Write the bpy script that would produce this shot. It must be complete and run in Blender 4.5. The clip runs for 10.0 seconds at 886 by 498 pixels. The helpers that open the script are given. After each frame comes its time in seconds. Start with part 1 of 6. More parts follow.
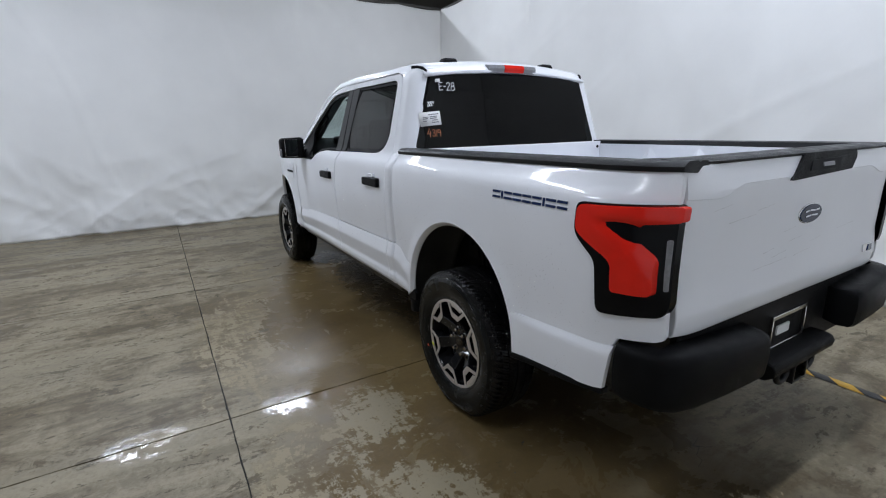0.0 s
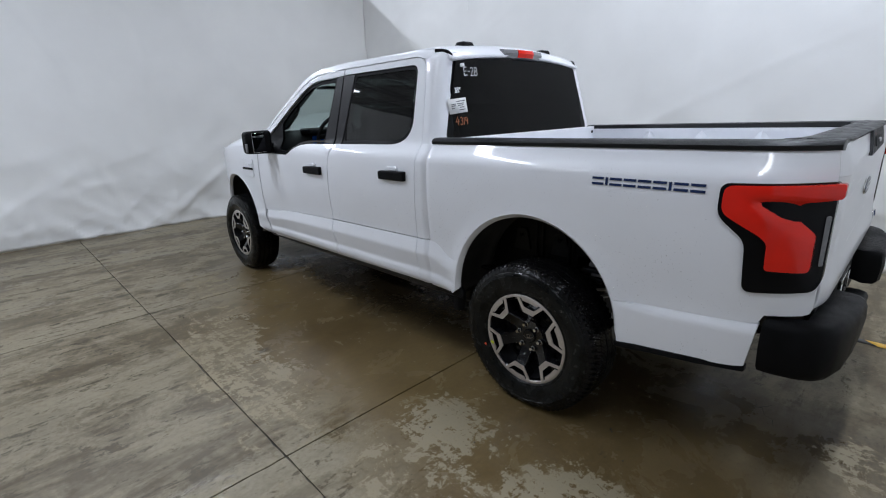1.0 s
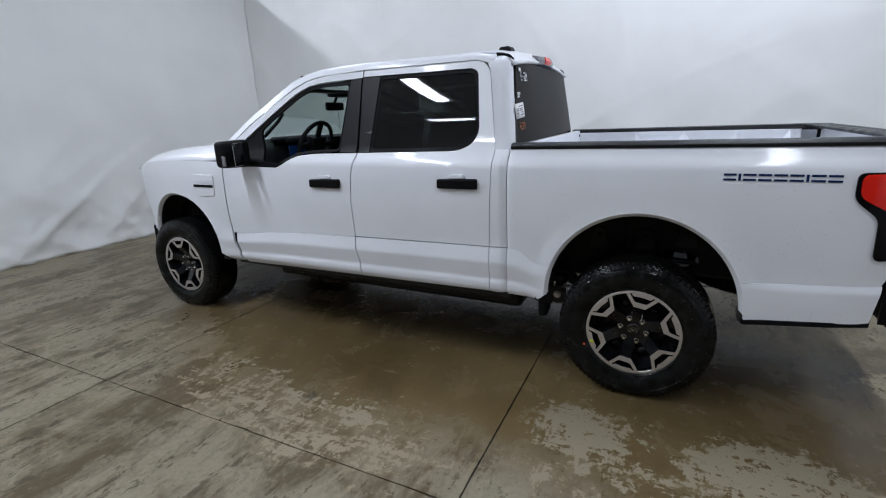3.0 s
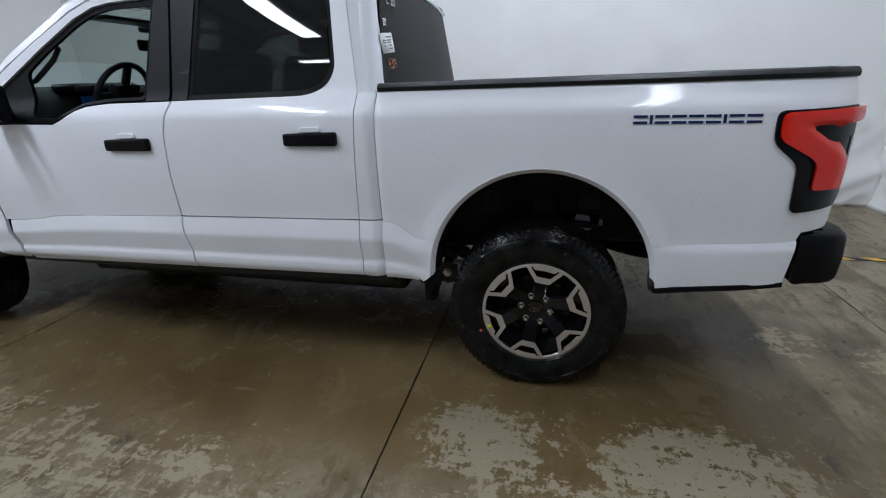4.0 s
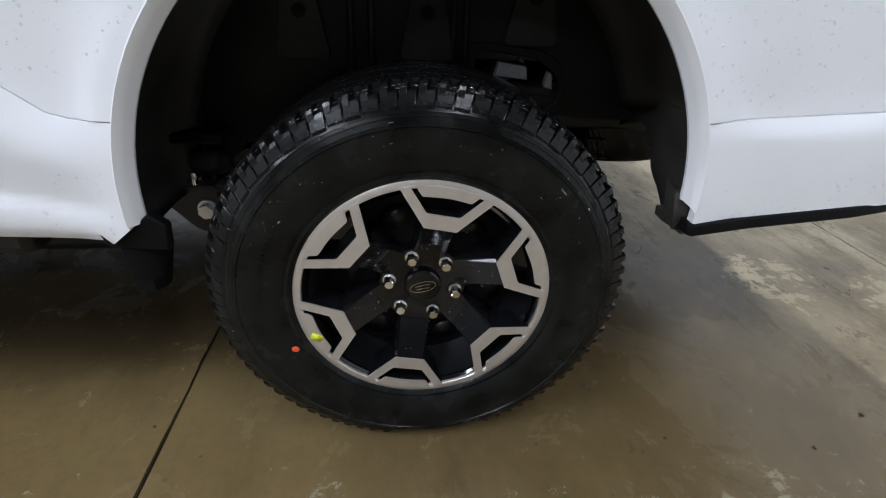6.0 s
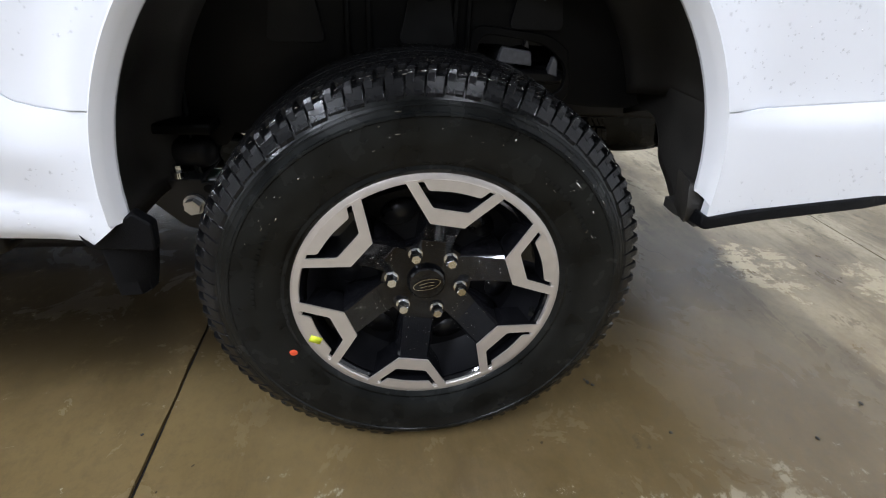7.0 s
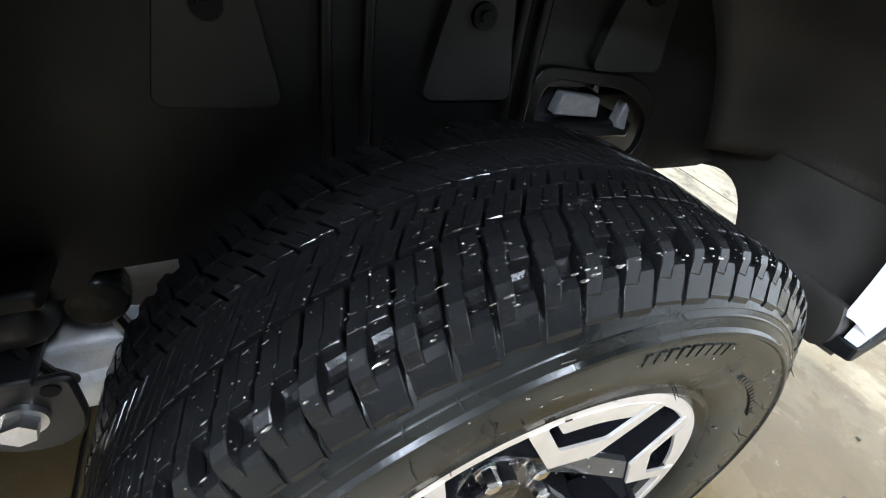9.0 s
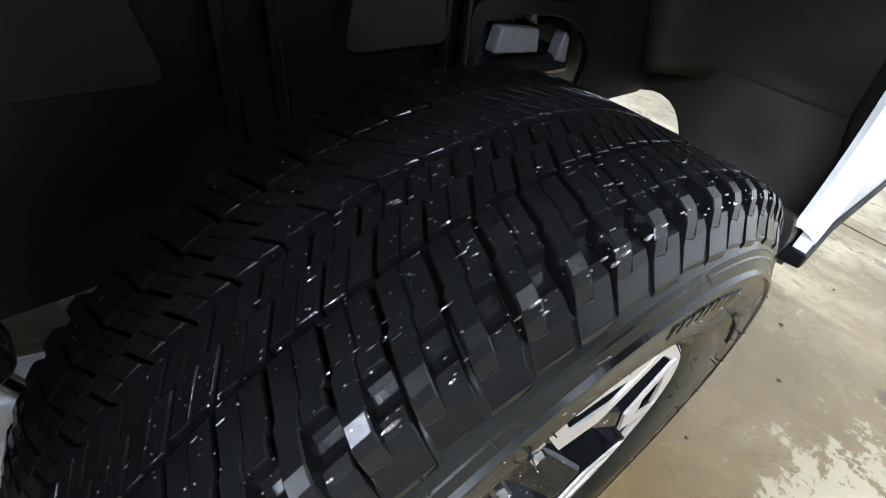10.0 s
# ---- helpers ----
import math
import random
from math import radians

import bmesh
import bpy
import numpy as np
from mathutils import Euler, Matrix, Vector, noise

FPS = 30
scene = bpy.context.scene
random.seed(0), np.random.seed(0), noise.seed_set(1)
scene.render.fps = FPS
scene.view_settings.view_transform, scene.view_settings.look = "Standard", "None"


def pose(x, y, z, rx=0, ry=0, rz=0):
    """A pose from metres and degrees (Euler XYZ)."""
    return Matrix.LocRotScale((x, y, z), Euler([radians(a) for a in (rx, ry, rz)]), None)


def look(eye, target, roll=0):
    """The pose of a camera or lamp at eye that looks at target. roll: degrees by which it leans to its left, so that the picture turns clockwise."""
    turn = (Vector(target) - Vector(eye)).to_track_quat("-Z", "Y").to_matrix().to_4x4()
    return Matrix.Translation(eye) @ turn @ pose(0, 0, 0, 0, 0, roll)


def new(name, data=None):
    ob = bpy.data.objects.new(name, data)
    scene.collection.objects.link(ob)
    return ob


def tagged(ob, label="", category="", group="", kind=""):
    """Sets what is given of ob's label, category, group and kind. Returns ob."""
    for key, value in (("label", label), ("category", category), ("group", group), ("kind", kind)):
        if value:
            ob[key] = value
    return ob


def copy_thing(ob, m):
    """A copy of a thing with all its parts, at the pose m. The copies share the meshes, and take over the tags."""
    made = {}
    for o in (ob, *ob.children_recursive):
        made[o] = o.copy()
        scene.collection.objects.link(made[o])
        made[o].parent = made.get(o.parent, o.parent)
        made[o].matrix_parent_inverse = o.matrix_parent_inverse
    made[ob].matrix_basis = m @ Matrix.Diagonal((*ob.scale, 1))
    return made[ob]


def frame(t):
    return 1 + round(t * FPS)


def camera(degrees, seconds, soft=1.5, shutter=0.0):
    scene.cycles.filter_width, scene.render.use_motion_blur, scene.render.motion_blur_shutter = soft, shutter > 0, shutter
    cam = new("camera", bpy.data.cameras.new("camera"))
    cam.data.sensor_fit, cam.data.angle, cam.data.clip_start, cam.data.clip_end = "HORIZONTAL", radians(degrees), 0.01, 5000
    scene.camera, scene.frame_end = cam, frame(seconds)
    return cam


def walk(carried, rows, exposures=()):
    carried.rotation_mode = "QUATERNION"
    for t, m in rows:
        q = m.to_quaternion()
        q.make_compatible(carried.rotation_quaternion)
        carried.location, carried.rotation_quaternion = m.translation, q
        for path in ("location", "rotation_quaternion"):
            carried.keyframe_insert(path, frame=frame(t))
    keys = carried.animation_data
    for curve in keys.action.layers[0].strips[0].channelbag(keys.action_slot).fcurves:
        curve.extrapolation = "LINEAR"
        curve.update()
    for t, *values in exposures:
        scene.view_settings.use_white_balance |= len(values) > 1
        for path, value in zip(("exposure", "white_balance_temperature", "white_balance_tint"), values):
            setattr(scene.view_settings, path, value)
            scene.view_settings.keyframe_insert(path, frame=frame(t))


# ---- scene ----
cam = camera(87.1, 10.0, soft=1.1)
PATH = [
    (0, (-2.228, -1.942, 1.525), (-1.232, -0.284, 1.017), -1.1),
    (0.5, (-2.533, -1.613, 1.526), (-1.353, -0.088, 0.994), -1.6),
    (1, (-2.811, -1.294, 1.531), (-1.483, 0.093, 0.975), -2.1),
    (1.5, (-3.056, -0.94, 1.547), (-1.586, 0.291, 0.978), -2.6),
    (2, (-3.241, -0.566, 1.554), (-1.662, 0.516, 0.974), -2.8),
    (2.2, (-3.327, -0.42, 1.556), (-1.711, 0.602, 0.969), -2.6),
    (3.3, (-3.518, 0.006, 1.562), (-1.75, 0.763, 1.013), -2.3),
    (3.5, (-3.424, 0.077, 1.55), (-1.623, 0.736, 0.982), -2.3),
    (4, (-2.945, -0.024, 1.408), (-1.116, 0.41, 0.724), -1.8),
    (4.5, (-2.53, -0.053, 1.259), (-0.755, 0.073, 0.346), -0.2),
    (5, (-2.14, 0.036, 1.12), (-0.429, -0.053, 0.088), 1.6),
    (5.5, (-1.834, 0.049, 0.954), (-0.114, -0.116, -0.053), 2.9),
    (7, (-1.674, 0.101, 0.911), (0.01, -0.17, -0.133), 3.7),
    (7.5, (-1.65, 0.1, 0.909), (0.024, -0.188, -0.147), 4.1),
    (8, (-1.525, 0.122, 0.898), (0.136, -0.201, -0.168), 5.7),
    (8.5, (-1.281, 0.225, 0.959), (0.306, -0.309, -0.135), 8.3),
    (9, (-1.151, 0.244, 0.9455), (0.263, -0.530, -0.239), 9.9),
    (9.5, (-1.096, 0.240, 0.917), (0.143, -0.686, -0.351), 9.6),
    (10, (-1.074, 0.239, 0.922), (0.061, -0.755, -0.388), 8.4),
]
EXPOSURES = [(0.0, -0.54, 6300, 10), (2.0, -0.52, 6280, 10), (4.0, -0.57, 6250, 10), (4.6, -0.52, 6300, 11), (5.0, -0.08, 6350, 11), (5.7, 0.28, 6350, 10), (7.0, 0.83, 6350, 11), (8.0, 0.88, 6300, 10), (8.5, 1.84, 6120, 7), (9.0, 2.20, 6050, 7), (9.5, 2.02, 6050, 7), (10.0, 1.86, 6050, 7)]
walk(cam, [(t, look(eye, target, roll)) for t, eye, target, roll in PATH], EXPOSURES)

# ---- light ----
def strip_light(x, y, z, length, width, watts, along_y=True, aim=None):
    """An area lamp inside a hanging strip fixture."""
    data = bpy.data.lights.new("strip_light", "AREA")
    data.shape, data.size, data.size_y, data.energy = "RECTANGLE", width, length, watts
    data.color = (0.90, 0.97, 1.10)
    ob = new("strip_light", data)
    m = look((x, y, z), aim, 0) if aim else pose(x, y, z, 0, 0, 0 if along_y else 90)
    ob.matrix_world = m
    return ob


LAMPS = [  # x, y, z, length, width, watts, along y
    (-3.6, 3.6, 4.75, 2.4, 0.30, 180, False),
    (-0.3, 9.0, 5.3, 2.4, 0.35, 230, False),
    (-3.2, 9.0, 5.3, 2.4, 0.35, 160, False),
    (-3.4, -1.2, 4.75, 2.4, 0.30, 58, False),
    # next: unseen fill lamp, added to brighten the left curtain and the truck's side
    (-7.4, 3.9, 5.0, 2.4, 0.35, 150, True),
    (1.1, 1.4, 4.95, 2.4, 0.30, 50, False),
    (1.4, 4.6, 4.95, 2.4, 0.30, 48, False),
    (0.9, -0.92, 4.95, 2.4, 0.16, 150, False),
]
for lamp in LAMPS:
    strip_light(*lamp)

world = bpy.data.worlds.new("hall_air")
world.use_nodes = True
world.node_tree.nodes["Background"].inputs[0].default_value = (0.75, 0.80, 0.85, 1)
world.node_tree.nodes["Background"].inputs[1].default_value = 0.008
scene.world = world


# ---- materials ----
def material(name, colour, rough=0.5, metal=0.0, coat=0.0, vary=0.0, scale=6.0, bump=0.0, bump_scale=120.0, rough_vary=0.0, spec=0.5):
    mat = bpy.data.materials.new(name)
    mat.use_nodes = True
    nt = mat.node_tree
    p = nt.nodes["Principled BSDF"]
    p.inputs["Base Color"].default_value = (*colour, 1)
    p.inputs["Roughness"].default_value = rough
    p.inputs["Metallic"].default_value = metal
    p.inputs["Coat Weight"].default_value = coat
    p.inputs["Coat Roughness"].default_value = 0.04
    p.inputs["Specular IOR Level"].default_value = spec
    co = nt.nodes.new("ShaderNodeTexCoord")
    if vary or rough_vary:
        n = nt.nodes.new("ShaderNodeTexNoise")
        n.inputs["Scale"].default_value, n.inputs["Detail"].default_value = scale, 8
        nt.links.new(co.outputs["Object"], n.inputs["Vector"])
        if vary:
            r = nt.nodes.new("ShaderNodeValToRGB")
            r.color_ramp.elements[0].position, r.color_ramp.elements[1].position = 0.3, 0.72
            r.color_ramp.elements[0].color = (*[c * (1 - vary) for c in colour], 1)
            r.color_ramp.elements[1].color = (*[min(1, c * (1 + vary)) for c in colour], 1)
            nt.links.new(n.outputs["Fac"], r.inputs["Fac"])
            nt.links.new(r.outputs["Color"], p.inputs["Base Color"])
        if rough_vary:
            m = nt.nodes.new("ShaderNodeMapRange")
            m.inputs["From Min"].default_value, m.inputs["From Max"].default_value = 0.3, 0.7
            m.inputs["To Min"].default_value, m.inputs["To Max"].default_value = max(0.02, rough - rough_vary), rough + rough_vary
            nt.links.new(n.outputs["Fac"], m.inputs["Value"])
            nt.links.new(m.outputs["Result"], p.inputs["Roughness"])
    if bump:
        n2 = nt.nodes.new("ShaderNodeTexNoise")
        n2.inputs["Scale"].default_value, n2.inputs["Detail"].default_value = bump_scale, 4
        b = nt.nodes.new("ShaderNodeBump")
        b.inputs["Strength"].default_value, b.inputs["Distance"].default_value = bump, 0.004
        nt.links.new(co.outputs["Object"], n2.inputs["Vector"])
        nt.links.new(n2.outputs["Fac"], b.inputs["Height"])
        nt.links.new(b.outputs["Normal"], p.inputs["Normal"])
    return mat


def glass(name, tint, opacity, rough=0.02, dust=0.0, shine=1.0):
    """Tinted glazing: a clear coat over a pane that lets part of the light through."""
    mat = bpy.data.materials.new(name)
    mat.use_nodes = True
    nt = mat.node_tree
    for n in list(nt.nodes):
        nt.nodes.remove(n)
    out = nt.nodes.new("ShaderNodeOutputMaterial")
    tr = nt.nodes.new("ShaderNodeBsdfTransparent")
    tr.inputs[0].default_value = (*[c * (1 - opacity) for c in tint], 1)
    gl = nt.nodes.new("ShaderNodeBsdfGlossy")
    gl.inputs["Roughness"].default_value = rough
    lw = nt.nodes.new("ShaderNodeLayerWeight")
    lw.inputs["Blend"].default_value = 0.5
    pw = nt.nodes.new("ShaderNodeMath")
    pw.operation, pw.inputs[1].default_value = "POWER", 4.5
    fr = nt.nodes.new("ShaderNodeMath")
    fr.operation, fr.inputs[1].default_value, fr.inputs[2].default_value = "MULTIPLY_ADD", 0.6 * shine, 0.04 * shine
    nt.links.new(lw.outputs["Facing"], pw.inputs[0])
    nt.links.new(pw.outputs[0], fr.inputs[0])
    mix = nt.nodes.new("ShaderNodeMixShader")
    nt.links.new(fr.outputs[0], mix.inputs[0])
    nt.links.new(tr.outputs[0], mix.inputs[1])
    nt.links.new(gl.outputs[0], mix.inputs[2])
    if dust:
        haze = nt.nodes.new("ShaderNodeBsdfDiffuse")
        haze.inputs[0].default_value = (dust, dust, dust, 1)
        both = nt.nodes.new("ShaderNodeAddShader")
        nt.links.new(mix.outputs[0], both.inputs[0])
        nt.links.new(haze.outputs[0], both.inputs[1])
        nt.links.new(both.outputs[0], out.inputs[0])
    else:
        nt.links.new(mix.outputs[0], out.inputs[0])
    return mat


WHITE = material("white_paint", (0.83, 0.84, 0.875), 0.38, coat=0.55, vary=0.02, scale=3.0)
WHITE_INNER = material("white_bed_paint", (0.80, 0.81, 0.845), 0.42, coat=0.4, vary=0.03, scale=5.0)
PLASTIC = material("black_grained_plastic", (0.0065, 0.0066, 0.0072), 0.44, spec=0.07, vary=0.3, scale=9.0, bump=0.35, bump_scale=420.0, rough_vary=0.1)
TRIM = material("black_trim", (0.005, 0.005, 0.006), 0.5, spec=0.09, vary=0.2, scale=12.0, rough_vary=0.08)
CAPPLASTIC = material("bed_rail_plastic", (0.011, 0.0115, 0.013), 0.40, spec=0.22, vary=0.25, scale=14.0, bump=0.3, bump_scale=300.0, rough_vary=0.12)
APPLIQUE = material("satin_black_pillar", (0.013, 0.013, 0.015), 0.34, spec=0.25, vary=0.15, scale=7.0, bump=0.1, bump_scale=260.0)
LINER = material("wheel_liner_plastic", (0.0050, 0.0048, 0.0045), 0.46, vary=0.5, scale=5.0, bump=0.05, bump_scale=160.0, rough_vary=0.14, spec=0.17)
# lighter tones of the liner plastic: the pads, then the dome and skirt
PAD = material("liner_pad_plastic", (0.0105, 0.0102, 0.0096), 0.50, vary=0.4, scale=14.0, bump=0.05, bump_scale=160.0, rough_vary=0.12, spec=0.24)
LINER_PALE = material("pale_liner_plastic", (0.034, 0.0315, 0.028), 0.46, vary=0.45, scale=6.0, bump=0.12, bump_scale=260.0, rough_vary=0.18, spec=0.45)
CHASSIS = material("black_chassis_paint", (0.008, 0.008, 0.009), 0.35, vary=0.3, scale=9.0, rough_vary=0.12, spec=0.35)
ALUMINIUM = material("cast_aluminium", (0.55, 0.55, 0.56), 0.38, metal=1.0, vary=0.12, scale=18.0, bump=0.15, bump_scale=200.0)
RAWCAST = material("raw_cast_aluminium", (0.56, 0.56, 0.57), 0.42, metal=0.35, vary=0.2, scale=22.0, bump=0.25, bump_scale=180.0)
RUBBER = material("wet_tyre_rubber", (0.0075, 0.0080, 0.0076), 0.21, vary=0.55, scale=14.0, bump=0.05, bump_scale=240.0, rough_vary=0.12, spec=0.18)
TREAD = material("wet_tread_rubber", (0.0050, 0.0050, 0.0052), 0.15, vary=0.3, scale=22.0, bump=0.03, bump_scale=160.0, rough_vary=0.10, spec=0.21)
RIMBLACK = material("gloss_black_rim", (0.005, 0.005, 0.006), 0.12, spec=0.3, coat=0.25, vary=0.15, scale=20.0, rough_vary=0.06)
MACHINED = material("machined_alloy", (0.64, 0.595, 0.56), 0.42, metal=0.75, vary=0.05, scale=40.0, bump=0.05, bump_scale=600.0)
CHROME = material("chrome", (0.75, 0.75, 0.76), 0.14, metal=1.0, vary=0.05, scale=60.0)
BADGE = material("dark_blue_badge", (0.010, 0.026, 0.095), 0.25, coat=0.5, vary=0.1)
OVALBLUE = material("oval_blue", (0.005, 0.014, 0.050), 0.25, spec=0.3, coat=0.1, vary=0.08)
LENSRED = material("red_lamp_lens", (0.74, 0.020, 0.010), 0.12, spec=0.3, coat=0.2, vary=0.06, scale=10.0)
LENSBLACK = material("smoked_lamp_lens", (0.005, 0.005, 0.006), 0.16, spec=0.13, vary=0.1)
LENSCLEAR = material("clear_lamp_lens", (0.72, 0.72, 0.74), 0.15, coat=1.0, vary=0.12, scale=120.0)
LENSGREY = material("grey_reflector", (0.20, 0.20, 0.21), 0.3, vary=0.2, scale=90.0)
SCUFF = material("scuffed_paint", (0.66, 0.66, 0.68), 0.5, vary=0.2, scale=60.0)
SEAT = material("dark_vinyl", (0.020, 0.021, 0.023), 0.55, vary=0.2, scale=8.0, bump=0.15, bump_scale=160.0)
DASH = material("dash_plastic", (0.017, 0.019, 0.021), 0.5, vary=0.2, scale=9.0, bump=0.15, bump_scale=260.0)
PAPER = material("paper_label", (0.80, 0.80, 0.79), 0.7, vary=0.03, scale=30.0)
INK = material("grey_print", (0.16, 0.16, 0.17), 0.8, vary=0.1)
CHALKW = material("white_marker", (0.72, 0.73, 0.74), 0.8, vary=0.1)
CHALKO = material("orange_marker", (0.52, 0.19, 0.09), 0.8, vary=0.1)
YELLOW = material("yellow_sticker", (0.72, 0.80, 0.04), 0.5, vary=0.05)
REDDOT = material("red_paint_dot", (0.75, 0.09, 0.03), 0.5, vary=0.05)
GLASS_DARK = glass("privacy_glass", (0.66, 0.71, 0.71), 0.66, dust=0.014)
GLASS_BACK = glass("dark_back_glass", (0.60, 0.68, 0.66), 0.90, shine=0.55)
GLASS_CLEAR = glass("clear_glass", (0.82, 0.90, 0.88), 0.16)
MIRROR = material("mirror_glass", (0.75, 0.76, 0.78), 0.03, metal=1.0)
SCREEN = material("blue_screen", (0.012, 0.075, 0.30), 0.2, coat=1.0, vary=0.3)
CLOTH = material("white_tarpaulin", (0.80, 0.80, 0.79), 0.6, vary=0.035, scale=1.3, bump=0.55, bump_scale=7.0)
STEEL = material("roof_steel", (0.10, 0.095, 0.09), 0.55, vary=0.3, scale=3.0)
DECK = material("roof_deck", (0.33, 0.32, 0.30), 0.7, vary=0.2, scale=1.2)
OUTER = material("hall_wall_paint", (0.26, 0.26, 0.25), 0.8, vary=0.1, scale=0.8)
FIXTURE = material("white_enamel", (0.8, 0.8, 0.8), 0.4, vary=0.03)
TAPEY = material("tape_yellow", (0.62, 0.36, 0.03), 0.5, vary=0.2, scale=20.0)
TAPEB = material("tape_black", (0.025, 0.024, 0.022), 0.5, vary=0.3, scale=20.0)
JOINT = material("joint_filler", (0.022, 0.019, 0.016), 0.7, vary=0.3, scale=30.0)


def glow(name, colour, strength):
    mat = bpy.data.materials.new(name)
    mat.use_nodes = True
    p = mat.node_tree.nodes["Principled BSDF"]
    p.inputs["Emission Color"].default_value = (*colour, 1)
    p.inputs["Emission Strength"].default_value = strength
    return mat


DIFFUSER = glow("lit_diffuser", (1.0, 0.98, 0.94), 6.0)


def concrete():
    """Worn, wet concrete: brown damp film, chalky dry patches with brushed streaks, small cracks and spots."""
    mat = bpy.data.materials.new("wet_concrete")
    mat.use_nodes = True
    nt = mat.node_tree
    N, L = nt.nodes.new, nt.links.new
    p = nt.nodes["Principled BSDF"]
    geo = N("ShaderNodeNewGeometry")

    def noise_of(scale, detail, rough, stretch=(1, 1, 1), turn=0.0, warp=0.0):
        mp = N("ShaderNodeMapping")
        mp.inputs["Scale"].default_value = stretch
        mp.inputs["Rotation"].default_value = (0, 0, radians(turn))
        L(geo.outputs["Position"], mp.inputs["Vector"])
        n = N("ShaderNodeTexNoise")
        n.inputs["Scale"].default_value, n.inputs["Detail"].default_value, n.inputs["Roughness"].default_value = scale, detail, rough
        n.inputs["Distortion"].default_value = warp
        L(mp.outputs["Vector"], n.inputs["Vector"])
        return n.outputs["Fac"]

    def ramp(fac, a, b, ca=(0, 0, 0, 1), cb=(1, 1, 1, 1)):
        r = N("ShaderNodeValToRGB")
        r.color_ramp.elements[0].position, r.color_ramp.elements[1].position = a, b
        r.color_ramp.elements[0].color, r.color_ramp.elements[1].color = ca, cb
        L(fac, r.inputs["Fac"])
        return r.outputs["Color"]

    def mathn(op, a, b):
        m = N("ShaderNodeMath")
        m.operation = op
        for k, v in enumerate((a, b)):
            if isinstance(v, (int, float)):
                m.inputs[k].default_value = v
            else:
                L(v, m.inputs[k])
        return m.outputs[0]

    def mix(fac, a, b, kind="MIX"):
        m = N("ShaderNodeMix")
        m.data_type, m.blend_type = "RGBA", kind
        for k, v in ((0, fac), (6, a), (7, b)):
            if isinstance(v, (int, float)):
                m.inputs[k].default_value = v
            elif isinstance(v, tuple):
                m.inputs[k].default_value = v
            else:
                L(v, m.inputs[k])
        return m.outputs[2]

    def blob(cx, cy, rx, ry, hard):
        """1 inside an ellipse on the floor, fading to 0 outside."""
        mp = N("ShaderNodeMapping")
        mp.vector_type = "POINT"
        mp.inputs["Location"].default_value = (-cx / rx, -cy / ry, 0)
        mp.inputs["Scale"].default_value = (1 / rx, 1 / ry, 0)
        L(geo.outputs["Position"], mp.inputs["Vector"])
        ln = N("ShaderNodeVectorMath")
        ln.operation = "LENGTH"
        L(mp.outputs["Vector"], ln.inputs[0])
        mr = N("ShaderNodeMapRange")
        mr.interpolation_type = "SMOOTHSTEP"
        for k, v in (("From Min", 1 + hard), ("From Max", 1 - hard), ("To Min", 0), ("To Max", 1)):
            mr.inputs[k].default_value = v
        L(mathn("ADD", ln.outputs["Value"], mathn("MULTIPLY", mathn("SUBTRACT", large, 0.5), 1.1)), mr.inputs["Value"])
        return mr.outputs[0]

    large = noise_of(0.9, 5, 0.55)
    mid = noise_of(3.6, 10, 0.68, warp=0.6)
    torn = noise_of(5.6, 12, 0.76, warp=0.9)
    fine = noise_of(34.0, 8, 0.72)
    grit = noise_of(15.0, 12, 0.82, warp=0.3)
    streak = noise_of(2.4, 11, 0.70, (0.36, 1.2, 1), turn=-6, warp=0.7)
    scrape = noise_of(7.0, 10, 0.72, (0.40, 1.5, 1), turn=14, warp=0.5)
    tracks = noise_of(17.0, 5, 0.6, (1.6, 0.16, 1), turn=-24)
    wipes = noise_of(15.0, 5, 0.6, (0.16, 1.5, 1), turn=9)
    band = noise_of(1.05, 7, 0.6, (0.42, 1.15, 1), turn=-6)
    # settled dust: pale grey-beige sheets with torn edges over a darker slab
    body = mathn("ADD", mathn("ADD", mathn("MULTIPLY", streak, 0.46), mathn("MULTIPLY", mid, 0.30)), mathn("ADD", mathn("MULTIPLY", large, 0.10), mathn("MULTIPLY", grit, 0.14)))
    dust = mix(ramp(body, 0.452, 0.535), (0.098, 0.075, 0.041, 1), (0.248, 0.213, 0.146, 1))
    sheets = ramp(mathn("ADD", mathn("MULTIPLY", band, 0.55), mathn("ADD", mathn("MULTIPLY", torn, 0.27), mathn("MULTIPLY", grit, 0.18))), 0.505, 0.525)
    dust = mix(mathn("MULTIPLY", sheets, 0.62), dust, (0.270, 0.236, 0.166, 1))
    chips = ramp(mathn("ADD", mathn("MULTIPLY", scrape, 0.55), mathn("MULTIPLY", grit, 0.45)), 0.540, 0.554)
    dust = mix(mathn("MULTIPLY", chips, 0.82), dust, (0.072, 0.057, 0.034, 1))
    soak = ramp(mathn("ADD", mathn("MULTIPLY", noise_of(1.7, 8, 0.62, (0.34, 1.5, 1), turn=-4, warp=0.5), 0.75), mathn("MULTIPLY", grit, 0.25)), 0.535, 0.575)
    dust = mix(mathn("MULTIPLY", soak, 0.5), dust, (0.084, 0.064, 0.036, 1))
    # brown film where the truck has dripped
    film = mix(ramp(large, 0.35, 0.65), (0.098, 0.066, 0.027, 1), (0.182, 0.129, 0.056, 1))
    film = mix(mathn("MULTIPLY", ramp(mid, 0.42, 0.66), 0.5), film, (0.182, 0.131, 0.062, 1))
    film = mix(mathn("MULTIPLY", ramp(streak, 0.47, 0.62), 0.35), film, (0.072, 0.048, 0.022, 1))
